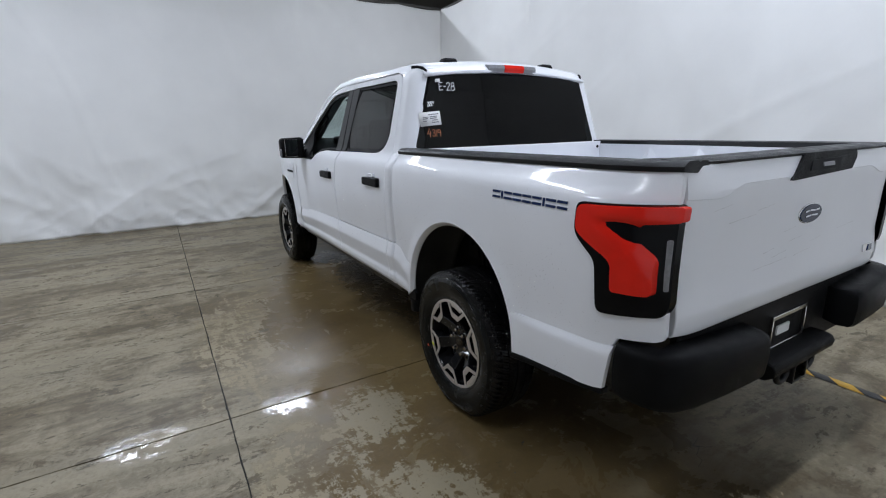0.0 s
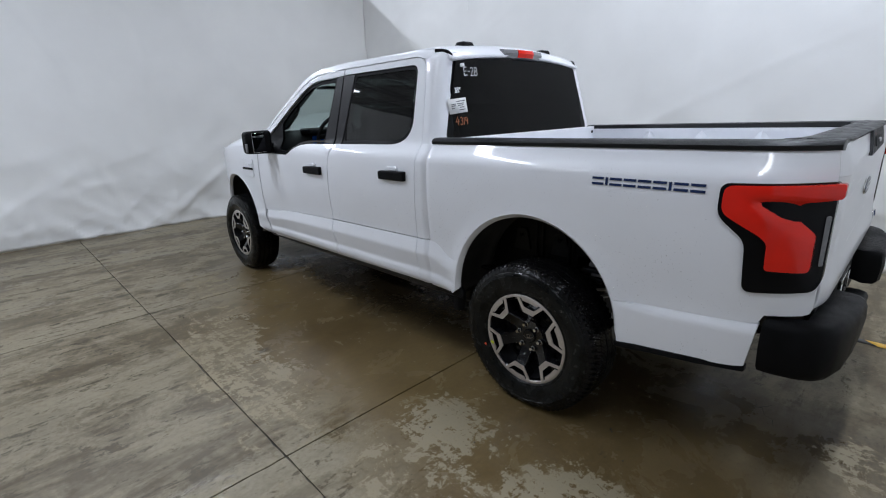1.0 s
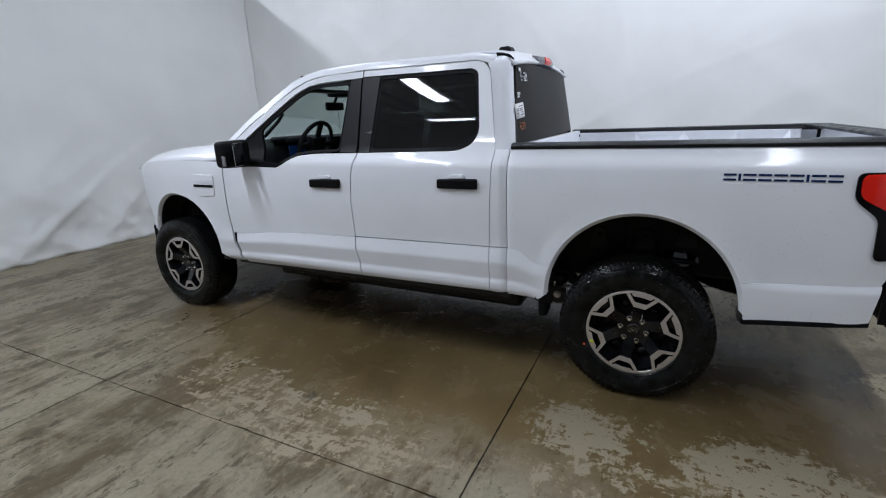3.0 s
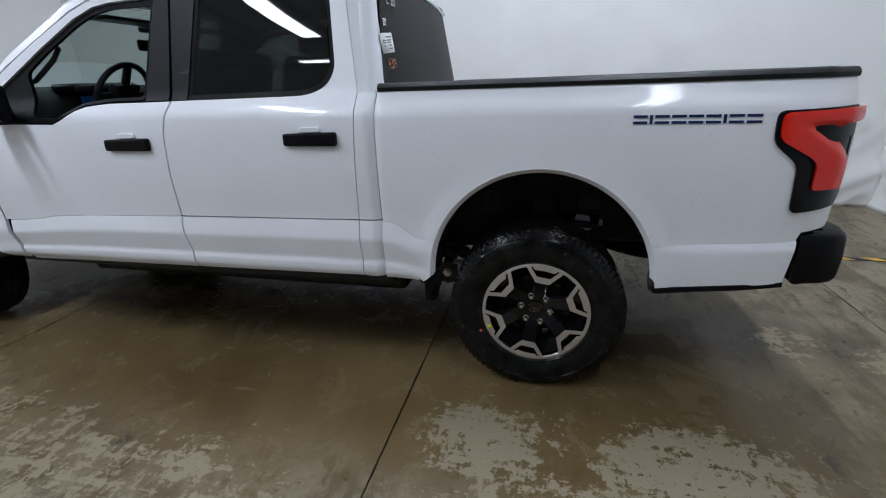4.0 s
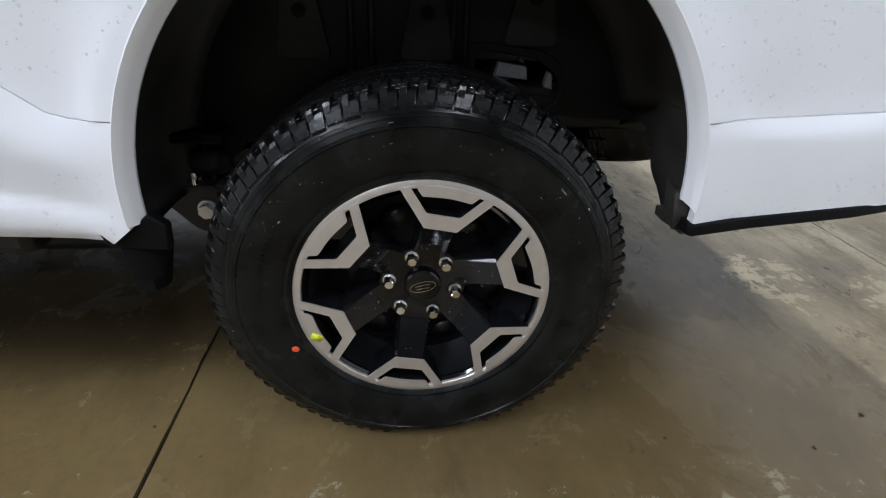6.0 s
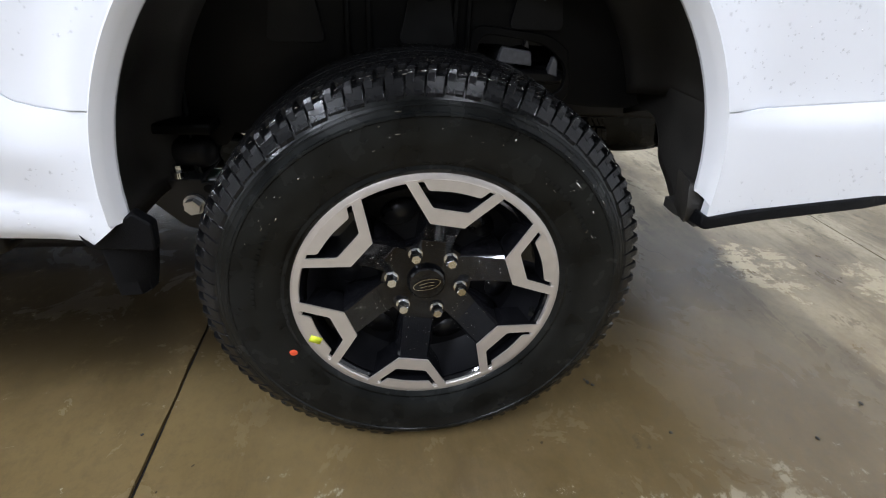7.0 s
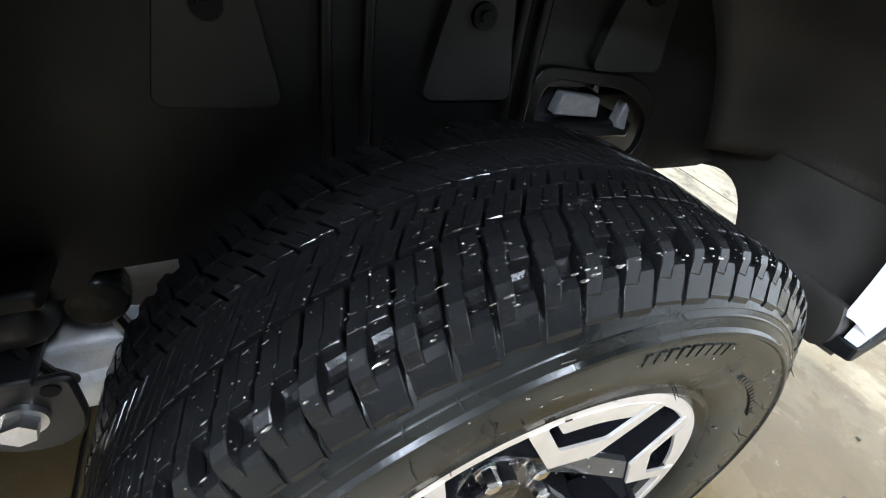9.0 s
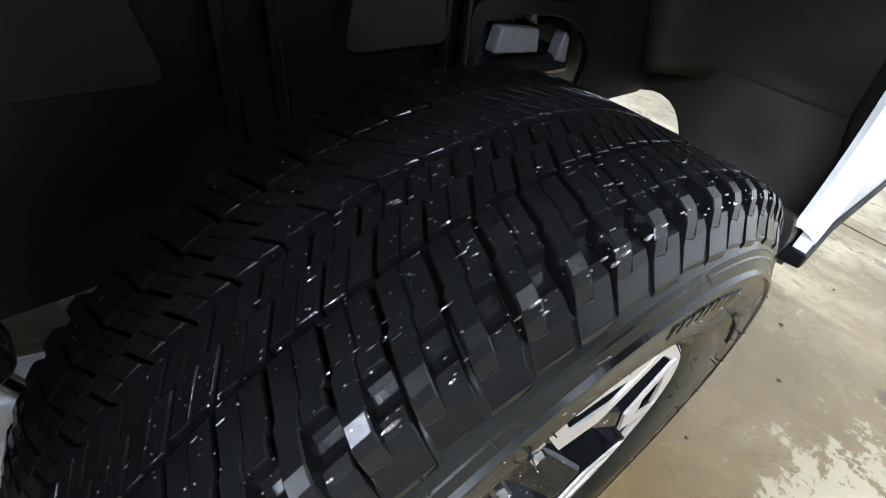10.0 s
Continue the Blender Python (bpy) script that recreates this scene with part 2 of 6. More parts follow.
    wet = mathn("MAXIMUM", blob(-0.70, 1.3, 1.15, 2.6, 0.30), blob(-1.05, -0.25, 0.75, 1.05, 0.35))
    # shade under the truck and round the rear wheel, darkened into the wet film's colour
    under_shade = blob(-0.20, 1.1, 0.62, 2.6, 0.28)
    film = mix(mathn("MULTIPLY", mathn("MAXIMUM", under_shade, mathn("MULTIPLY", blob(-0.45, -0.45, 0.72, 0.80, 0.4), 0.25)), 0.78), film, (0.030, 0.021, 0.011, 1))
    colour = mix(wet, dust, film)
    # flaked pale patches beside the wheels
    near = blob(-1.38, 0.20, 0.24, 0.30, 0.45)
    for cx, cy, rx, ry, much in ((-1.44, -0.68, 0.26, 0.42, 1.0), (-1.80, -0.05, 0.30, 0.55, 0.62), (-1.92, 1.55, 0.30, 0.85, 0.75), (-1.70, 2.35, 0.26, 0.50, 0.65), (-1.45, 3.35, 0.30, 0.55, 0.6), (-0.38, -1.34, 0.17, 0.13, 0.9), (-0.52, -1.72, 0.16, 0.12, 0.8)):
        near = mathn("MAXIMUM", near, mathn("MULTIPLY", blob(cx, cy, rx, ry, 0.45), much))
    flake = mathn("ADD", mathn("ADD", mathn("MULTIPLY", torn, 0.31), mathn("ADD", mathn("MULTIPLY", grit, 0.33), mathn("MULTIPLY", fine, 0.12))), mathn("ADD", mathn("MULTIPLY", tracks, 0.14), mathn("ADD", mathn("MULTIPLY", wipes, 0.10), mathn("MULTIPLY", near, 0.098))))
    dry = ramp(flake, 0.573, 0.581)
    colour = mix(mathn("MULTIPLY", ramp(flake, 0.52, 0.580), 0.35), colour, (0.190, 0.143, 0.072, 1))
    drycol = mix(ramp(fine, 0.3, 0.7), (0.250, 0.208, 0.132, 1), (0.345, 0.298, 0.206, 1))
    colour = mix(mathn("MULTIPLY", dry, 0.92), colour, drycol)
    colour = mix(mathn("MULTIPLY", ramp(fine, 0.46, 0.68), 0.28), colour, (0.066, 0.052, 0.032, 1))
    spots = ramp(mathn("ADD", mathn("MULTIPLY", noise_of(4.2, 4, 0.5, (0.6, 1.2, 1)), 0.8), mathn("MULTIPLY", grit, 0.2)), 0.655, 0.672)
    colour = mix(mathn("MULTIPLY", spots, 0.72), colour, (0.050, 0.039, 0.024, 1))
    specks = ramp(noise_of(38.0, 2, 0.5), 0.755, 0.775)
    colour = mix(mathn("MULTIPLY", specks, 0.75), colour, (0.028, 0.022, 0.016, 1))
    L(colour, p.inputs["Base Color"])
    # standing water in shallow pools, a wet film near the truck, damp dust elsewhere
    pool = mathn("MAXIMUM", blob(-1.75, 0.57, 0.17, 0.13, 0.5), blob(-2.47, 0.57, 0.19, 0.12, 0.5))
    pool = mathn("MULTIPLY", pool, ramp(mathn("ADD", mathn("MULTIPLY", grit, 0.6), mathn("MULTIPLY", scrape, 0.4)), 0.485, 0.515))
    dull = mathn("ADD", mathn("MULTIPLY", ramp(body, 0.43, 0.53), 0.16), 0.34)
    damp = mathn("ADD", mathn("MULTIPLY", ramp(mid, 0.35, 0.65), 0.14), 0.17)
    rgh = mathn("ADD", mathn("MULTIPLY", wet, damp), mathn("MULTIPLY", mathn("SUBTRACT", 1.0, wet), dull))
    rgh = mathn("ADD", rgh, mathn("MULTIPLY", dry, 0.22))
    rgh = mathn("MAXIMUM", mathn("SUBTRACT", rgh, mathn("MULTIPLY", pool, 0.6)), 0.05)
    L(rgh, p.inputs["Roughness"])
    L(mathn("ADD", mathn("ADD", mathn("MULTIPLY", wet, 0.12), mathn("MULTIPLY", pool, 0.30)), 0.18), p.inputs["Specular IOR Level"])
    b = N("ShaderNodeBump")
    b.inputs["Strength"].default_value, b.inputs["Distance"].default_value = 0.24, 0.003
    still = mathn("SUBTRACT", 1.0, mathn("MULTIPLY", pool, 0.85))
    L(mathn("ADD", mathn("MULTIPLY", mathn("ADD", mathn("MULTIPLY", fine, 0.8), mathn("MULTIPLY", dry, 0.6)), still), mathn("MULTIPLY", mathn("MULTIPLY", noise_of(45.0, 2, 0.5), pool), 0.40)), b.inputs["Height"])
    L(b.outputs["Normal"], p.inputs["Normal"])
    return mat


CONCRETE = concrete()


# ---- mesh tools ----
def finish(ob, smooth=35.0, bevel=0.0, segments=2, solid=0.0):
    me = ob.data
    me.polygons.foreach_set("use_smooth", [True] * len(me.polygons))
    me.set_sharp_from_angle(angle=radians(smooth))
    if solid:
        s = ob.modifiers.new("thickness", "SOLIDIFY")
        s.thickness, s.offset = solid, 0
    if bevel:
        b = ob.modifiers.new("edges", "BEVEL")
        b.width, b.segments, b.limit_method, b.angle_limit = bevel, segments, "ANGLE", radians(40)
    return ob


def part(name, bm, mat, parent=None, label="", smooth=35.0, bevel=0.0, solid=0.0, segments=2):
    bmesh.ops.recalc_face_normals(bm, faces=bm.faces[:])
    me = bpy.data.meshes.new(name)
    bm.to_mesh(me)
    bm.free()
    me.materials.append(mat)
    ob = new(name, me)
    ob.parent = parent
    if label:
        tagged(ob, label)
    return finish(ob, smooth, bevel, segments, solid)


def box(bm, x0, x1, y0, y1, z0, z1, m=None):
    vs = [bm.verts.new((x, y, z)) for x in (x0, x1) for y in (y0, y1) for z in (z0, z1)]
    for f in ((0, 1, 3, 2), (4, 6, 7, 5), (0, 4, 5, 1), (2, 3, 7, 6), (0, 2, 6, 4), (1, 5, 7, 3)):
        bm.faces.new([vs[k] for k in f])
    if m:
        bmesh.ops.transform(bm, matrix=m, verts=vs)
    return vs


def boxes(*sizes):
    bm = bmesh.new()
    for s in sizes:
        box(bm, *s)
    return bm


def loft(bm, rings, closed=False, cap=False):
    """Joins rows of points into a skin. closed: every ring is a loop."""
    rows = [[bm.verts.new(p) for p in ring] for ring in rings]
    n = len(rows[0])
    for a, b in zip(rows, rows[1:]):
        for k in range(n if closed else n - 1):
            bm.faces.new((a[k], a[(k + 1) % n], b[(k + 1) % n], b[k]))
    if cap:
        bm.faces.new(rows[0])
        bm.faces.new(rows[-1][::-1])
    return rows


def tube(bm, pts, r, n=8, cap=True):
    """A round bar along points."""
    rings = []
    pts = [Vector(p) for p in pts]
    for k, p in enumerate(pts):
        d = (pts[min(k + 1, len(pts) - 1)] - pts[max(k - 1, 0)]).normalized()
        a = d.orthogonal().normalized() if k == 0 else (a - d * a.dot(d)).normalized()
        b = d.cross(a)
        rr = r[k] if isinstance(r, (list, tuple)) else r
        rings.append([p + rr * (math.cos(t) * a + math.sin(t) * b) for t in np.linspace(0, 2 * math.pi, n, endpoint=False)])
    loft(bm, rings, True, cap)


def spin(bm, profile, n, axis="x", closed=False):
    """A body of revolution about an axis from (along, radius) pairs."""
    rings = []
    for t in np.linspace(0, 2 * math.pi, n, endpoint=False):
        c, s = math.cos(t), math.sin(t)
        rings.append([(a, r * c, r * s) if axis == "x" else (r * c, r * s, a) for a, r in profile])
    rows = [[bm.verts.new(p) for p in ring] for ring in rings]
    m = len(profile)
    for k in range(n):
        a, b = rows[k], rows[(k + 1) % n]
        for j in range(m if closed else m - 1):
            bm.faces.new((a[j], a[(j + 1) % m], b[(j + 1) % m], b[j]))


def rounded(pts, r, n=4):
    """A polygon in the plane with its corners rounded; r: one radius or one for each corner."""
    out = []
    for k, p in enumerate(pts):
        rad = r[k] if isinstance(r, (list, tuple)) else r
        a, b, c = Vector(pts[k - 1]), Vector(p), Vector(pts[(k + 1) % len(pts)])
        cut = min(rad, 0.45 * (a - b).length, 0.45 * (c - b).length)
        if cut < 1e-4:
            out.append(tuple(b))
            continue
        p0, p2 = b + (a - b).normalized() * cut, b + (c - b).normalized() * cut
        for t in np.linspace(0, 1, n + 1):
            q = (1 - t) ** 2 * p0 + 2 * t * (1 - t) * b + t * t * p2
            out.append(tuple(q))
    return out


def fill(outline, holes=()):
    """A flat face in (u, v) with holes, as a bmesh in the plane x = 0 with u along y and v along z."""
    bm = bmesh.new()
    edges = []
    for loop in (outline, *holes):
        vs = [bm.verts.new((0, u, v)) for u, v in loop]
        edges += [bm.edges.new((vs[k - 1], vs[k])) for k in range(len(vs))]
    if holes:
        bmesh.ops.triangle_fill(bm, edges=edges, use_beauty=True, use_dissolve=False)
    else:
        bm.faces.new(list(bm.verts))
    return bm


def sheet(outline, fn, side, holes=(), dy=0.08, dz=0.03, depth=0.018, out=0.0, into=None):
    """A curved body panel: an outline in (y, z), cut into a grid, laid on the half width fn(y, z), with thickness."""
    bm = fill(outline, holes)
    ys, zs = [p[0] for p in outline], [p[1] for p in outline]
    for lo, hi, step, no in ((min(ys), max(ys), dy, (0, 1, 0)), (min(zs), max(zs), dz, (0, 0, 1))):
        for v in np.arange(math.ceil(lo / step) * step, hi, step):
            bmesh.ops.bisect_plane(bm, geom=bm.verts[:] + bm.edges[:] + bm.faces[:], dist=1e-5, plane_co=[v * k for k in no], plane_no=no)
    for v in bm.verts:
        v.co.x = side * (fn(v.co.y, v.co.z) + out)
    if depth:
        made = bmesh.ops.extrude_face_region(bm, geom=bm.faces[:], use_keep_orig=True)
        for v in made["geom"]:
            if isinstance(v, bmesh.types.BMVert):
                v.co.x -= side * depth
    if into:
        me = bpy.data.meshes.new("t")
        bm.to_mesh(me)
        bm.free()
        into.from_mesh(me)
        bpy.data.meshes.remove(me)
        return into
    return bm


def interp(x, pts):
    return float(np.interp(x, [p[0] for p in pts], [p[1] for p in pts]))


def ribbon(bm, pts, width, place):
    """A pen stroke: a flat band along points in (u, v), laid out by place(u, v)."""
    for (u0, v0), (u1, v1) in zip(pts, pts[1:]):
        d = Vector((u1 - u0, v1 - v0))
        if d.length < 1e-6:
            continue
        d.normalize()
        n = Vector((-d.y, d.x)) * width / 2
        e = d * width * 0.4
        vs = [bm.verts.new(place(*q)) for q in ((u0 - e.x + n.x, v0 - e.y + n.y), (u0 - e.x - n.x, v0 - e.y - n.y), (u1 + e.x - n.x, v1 + e.y - n.y), (u1 + e.x + n.x, v1 + e.y + n.y))]
        bm.faces.new(vs)


# ---- the hall ----
BOOTH_W, BOOTH_F, BOOTH_B, CLOTH_TOP = -6.2, 6.93, -3.35, 3.82


def right_edge(y):
    return 2.76 + 0.039 * (y + 3.35)


def hang(name, p0, p1, inward, seed, label):
    """A hung tarpaulin between two floor points, with soft folds, slack at the foot and a hemmed top."""
    p0, p1 = Vector((*p0, 0)), Vector((*p1, 0))
    run = (p1 - p0).length
    cols, rows = int(run / 0.04), 90
    inn = Vector((*inward, 0))
    bm = bmesh.new()
    rings = []
    for k in range(cols + 1):
        s = run * k / cols
        ring = []
        for j in range(rows + 1):
            z = CLOTH_TOP * j / rows
            low = max(0.0, 1 - z / 1.6)
            d = 0.05 * noise.noise((s * 0.45 + seed, z * 0.22, seed))
            d += (0.012 + 0.045 * low) * noise.noise((s * 1.5 + 0.9 * z + seed, z * 0.7, 3.1 + seed))
            crease = noise.noise((s * 1.1 - 1.2 * z + seed * 2, z * 0.9, 7.7))
            d += (0.006 + 0.030 * low) * (1 - abs(crease) * 2.2)
            crease = noise.noise((s * 1.7 + 1.6 * z - seed, z * 1.1, 17.7))
            d += (0.003 + 0.026 * low) * (1 - abs(crease) * 2.5)
            d += 0.010 * noise.noise((s * 3.1 + seed, z * 0.25, 9.0))
            crease = noise.noise((s * 0.8 + 0.35 * z + seed * 3, z * 0.35, 27.7))
            d += 0.010 * max(0.0, 1 - abs(crease) * 10)
            crease = noise.noise((s * 0.5 - 0.8 * z + seed, z * 0.6, 37.7))
            d += (0.004 + 0.012 * low) * max(0.0, 1 - abs(crease) * 12)
            slack = max(0.0, 1 - z / 1.35)
            for slant, pitch, shift in ((0.9, 1.9, 47.7), (-1.1, 2.3, 57.7), (0.2, 3.1, 67.7)):
                crease = noise.noise((pitch * (s + slant * z) + seed, pitch * 0.7 * z, shift))
                d += 0.016 * slack * max(0.0, 1 - abs(crease) * 6)
            q = p0.lerp(p1, k / cols) + inn * d
            sag = 0.035 * abs(math.sin(s * math.pi / 1.2)) * (j / rows) ** 8
            ring.append((q.x, q.y, z - sag))
        rings.append(ring)
    loft(bm, rings)
    ob = part(name, bm, CLOTH, solid=0.006, smooth=60)
    return tagged(ob, label, "wall", kind="structure")


hang("wall_front", (BOOTH_W, BOOTH_F), (right_edge(BOOTH_F), BOOTH_F), (0, -1), 1.3, "white tarpaulin curtain wall with soft creases")
hang("wall_right", (right_edge(BOOTH_F), BOOTH_F), (right_edge(BOOTH_B), BOOTH_B), (-1, 0), 4.7, "white tarpaulin curtain wall with soft creases")
hang("wall_back", (right_edge(BOOTH_B), BOOTH_B), (BOOTH_W, BOOTH_B), (0, 1), 8.2, "white tarpaulin curtain wall with soft creases")

# hem pipes from which the tarpaulins hang
for name, a, b in (("trim_front", (BOOTH_W, BOOTH_F + 0.05), (right_edge(BOOTH_F), BOOTH_F + 0.05)), ("trim_right", (right_edge(BOOTH_F) + 0.05, BOOTH_F), (right_edge(BOOTH_B) + 0.05, BOOTH_B))):
    bm = bmesh.new()
    tube(bm, [(*a, CLOTH_TOP + 0.01), (*b, CLOTH_TOP + 0.01)], 0.03, 10)
    tagged(part(name, bm, STEEL), "dark steel pipe carrying the tarpaulin", "pipe", kind="structure")

bm = bmesh.new()
tube(bm, [(3.0, 4.04, CLOTH_TOP - 0.01), (2.995, 4.04, 3.4), (3.0, 4.045, 3.05)], 0.004, 6)
tagged(part("hanging_cord", bm, FIXTURE), "thin white cord hanging down the tarpaulin", "cord")

# outer hall: walls, roof deck and joists above the booth
HX0, HX1, HY0, HY1, HZ = -11.0, 8.0, -9.0, 14.0, 6.6
for name, s in (("wall_hall_west", (HX0 - 0.2, HX0, HY0, HY1, 0, HZ)), ("wall_hall_east", (HX1, HX1 + 0.2, HY0, HY1, 0, HZ)), ("wall_hall_south", (HX0, HX1, HY0 - 0.2, HY0, 0, HZ)), ("wall_hall_north", (HX0, HX1, HY1, HY1 + 0.2, 0, HZ))):
    tagged(part(name, boxes(s), OUTER), "painted hall wall", "wall", kind="structure")
bm = boxes((HX0, HX1, HY0, HY1, HZ, HZ + 0.15))
tagged(part("ceiling", bm, DECK), "pale roof deck of the hall", "ceiling", kind="structure")
for k, y in enumerate(np.arange(-7.5, 13.5, 1.5)):
    bm = boxes((HX0, HX1, y - 0.05, y + 0.05, HZ - 0.10, HZ - 0.002), (HX0, HX1, y - 0.04, y + 0.04, HZ - 0.72, HZ - 0.64))
    xs = np.arange(HX0, HX1 - 0.1, 0.9)
    for n, x in enumerate(xs):
        lo, hi = (HZ - 0.68, HZ - 0.06) if n % 2 else (HZ - 0.06, HZ - 0.68)
        tube(bm, [(x, y, lo), (x + 0.9, y, hi)], 0.022, 6)
    tagged(part("roof_joist", bm, STEEL), "dark open-web steel roof joist", "joist", "roof joists", "structure")

# strip fixtures round the area lamps; the far-left one is added with its lamp
for x, y, z, length, width, watts, along in LAMPS:
    hx, hy = (width / 2, length / 2) if along else (length / 2, width / 2)
    fix = tagged(new("strip_lamp"), "white hanging strip lamp, switched on", "lamp", "strip lamps")
    fix.location = (x, y, z)
    part("housing", boxes((-hx - 0.03, hx + 0.03, -hy - 0.03, hy + 0.03, 0.03, 0.10)), FIXTURE, fix, bevel=0.01)
    for sx, sy in ((-0.8, 0), (0.8, 0)) if not along else ((0, -0.8), (0, 0.8)):
        bm = bmesh.new()
        tube(bm, [(sx * hx, sy * hy, 0.1), (sx * hx, sy * hy, HZ - z)], 0.006, 6)
        part("hanger", bm, STEEL, fix)
    part("diffuser", boxes((-hx, hx, -hy, hy, 0.012, 0.03)), DIFFUSER, fix)

# ---- floor ----
floor = tagged(new("floor"), "wet stained concrete slab floor with sawn joints", "floor", kind="structure")
JX, JY = [HX0, -2.09, HX1], [HY0, -1.90, 0.585, 3.07, HY1]
GAP = 0.0050
rnd = random.Random(7)
for x0, x1 in zip(JX, JX[1:]):
    for y0, y1 in zip(JY, JY[1:]):
        ring = []
        ex, ey = GAP, GAP * 1.1
        for (ax, ay), (bx, by), (nx, ny) in (((x0, y0), (x1, y0), (0, ey)), ((x1, y0), (x1, y1), (-ex, 0)), ((x1, y1), (x0, y1), (0, -ey)), ((x0, y1), (x0, y0), (ex, 0))):
            n = int(math.hypot(bx - ax, by - ay) / 0.03)
            ring.append((ax + (ex if ax == x0 else -ex), ay + (ey if ay == y0 else -ey)))
            for k in range(1, n):
                w = max(0.25, 0.75 + 0.8 * noise.noise((k * 0.21 + ax * 3.3, ay * 5.1 + nx * 900, ny * 700)) + 1.5 * max(0.0, rnd.random() - 0.86) * 7 * rnd.random())
                ring.append((ax + (bx - ax) * k / n + nx * w, ay + (by - ay) * k / n + ny * w))
        bm = bmesh.new()
        vs = [bm.verts.new((x, y, 0)) for x, y in ring]
        low = [bm.verts.new((x, y, -0.12)) for x, y in ring]
        bm.faces.new(vs)
        for k in range(len(vs)):
            bm.faces.new((low[k - 1], low[k], vs[k], vs[k - 1]))
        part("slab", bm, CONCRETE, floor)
part("joint_bed", boxes((HX0, HX1, HY0, HY1, -0.14, -0.010)), JOINT, floor)

# hairline cracks and grit on the slabs
def crack(points, width):
    bm = bmesh.new()
    left, right = [], []
    for i, (x, y) in enumerate(points):
        w = width * (0.35 + 0.65 * math.sin(math.pi * (i + 0.5) / len(points)))
        left.append(bm.verts.new((x - w / 2, y - w / 2, 0.0008)))
        right.append(bm.verts.new((x + w / 2, y + w / 2, 0.0008)))
    for i in range(len(points) - 1):
        bm.faces.new((left[i], left[i + 1], right[i + 1], right[i]))
    part("crack", bm, JOINT, floor)


crack([(-0.12, -0.87), (-0.17, -0.885), (-0.20, -0.89), (-0.185, -0.915), (-0.25, -0.94), (-0.262, -0.975), (-0.32, -0.99)], 0.006)
crack([(-0.20, -0.89), (-0.16, -0.93), (-0.13, -0.945)], 0.004)
bm = bmesh.new()
rnd = random.Random(31)
spots = [(-0.88, -0.43, 6), (-0.89, -0.44, 5), (-0.87, -0.425, 4), (-1.045, -0.57, 5), (-1.005, -1.125, 6), (-1.41, 0.0, 5), (-1.48, 0.24, 5), (-1.09, -0.92, 5), (-0.95, 0.62, 4)]
spots += [(rnd.uniform(-3.6, -1.0), rnd.uniform(-1.6, 3.6), rnd.uniform(2, 5)) for q in range(26)]
for x, y, size in spots:
    n0 = len(bm.verts)
    bmesh.ops.create_icosphere(bm, subdivisions=1, radius=size * 0.001)
    bm.verts.ensure_lookup_table()
    for v in bm.verts[n0:]:
        v.co = Vector((v.co.x * rnd.uniform(0.7, 1.5), v.co.y * rnd.uniform(0.7, 1.3), max(0.0, v.co.z * 0.45 + size * 0.0003))) + Vector((x, y, 0.0005))
tagged(part("grit", bm, JOINT, floor), kind="stuff")

tape = tagged(new("floor_tape"), "worn yellow and black hazard tape stuck on the floor", "floor tape")
x0, x1, y = 1.02, 1.09, -3.2
k = 0
while y < 1.4:
    bm = bmesh.new()
    vs = [bm.verts.new(p) for p in ((x0, y, 0.0035), (x1, y + 0.075, 0.0035), (x1, y + 0.195, 0.0035), (x0, y + 0.12, 0.0035))]
    bm.faces.new(vs)
    part("stripe", bm, TAPEY if k % 2 else TAPEB, tape, solid=0.001)
    y, k = y + 0.12, k + 1

# ---- pickup truck: body skin ----
truck = tagged(new("pickup_truck"), "wet white crew-cab pickup truck with black trim, parked", "pickup truck")
R0 = (0.013, 0.562, 0.490)  # rear arch: centre y, z, radius
F0 = (3.655, 0.545, 0.476)  # front arch
PROFILE = [(0.49, 0.958), (0.515, 0.976), (0.535, 0.987), (0.572, 0.9895), (0.590, 0.9815), (0.694, 1.0025), (0.702, 1.0025), (0.785, 0.986), (0.80, 0.985), (0.95, 0.996), (1.05, 1.000), (1.18, 0.999), (1.255, 0.993), (1.285, 0.988), (1.298, 0.981), (1.335, 0.952), (1.355, 0.938), (1.375, 0.926), (1.86, 0.785), (1.93, 0.69)]
CREASE = [(-1.2, 0.785), (-0.97, 0.774), (-0.46, 0.737), (-0.40, 0.732), (0.40, 0.717), (0.545, 0.719), (0.575, 0.727), (0.645, 0.781), (0.668, 0.791), (0.70, 0.796), (0.73, 0.798), (1.8, 0.785), (2.42, 0.770), (2.66, 0.757), (2.78, 0.738), (2.9, 0.727), (4.4, 0.72)]
LOWER_REAR = [(-0.01, 0.9855), (0.0, 0.986), (0.026, 0.998), (0.034, 0.9995), (0.10, 0.998), (0.24, 0.990)]  # depth below the crease, half width


def arch_near(y, z):
    """1 at the edge of a wheel opening, where the side is drawn out to an even lip, fading to 0."""
    d = 0.0
    for cy, cz, r in (R0, F0):
        q = math.hypot(y - cy, z - cz) if z > cz else abs(y - cy)
        d = max(d, math.exp(-(((q - r) / 0.038) ** 2)))
    return d


def plan(y):
    """How far the side turns in towards the truck's ends."""
    if y < -0.80:
        return 0.118 * ((-0.80 - y) / 0.31) ** 2.9
    if y > 3.45:
        return 0.16 * ((y - 3.45) / 0.85) ** 2.0
    return 0.0


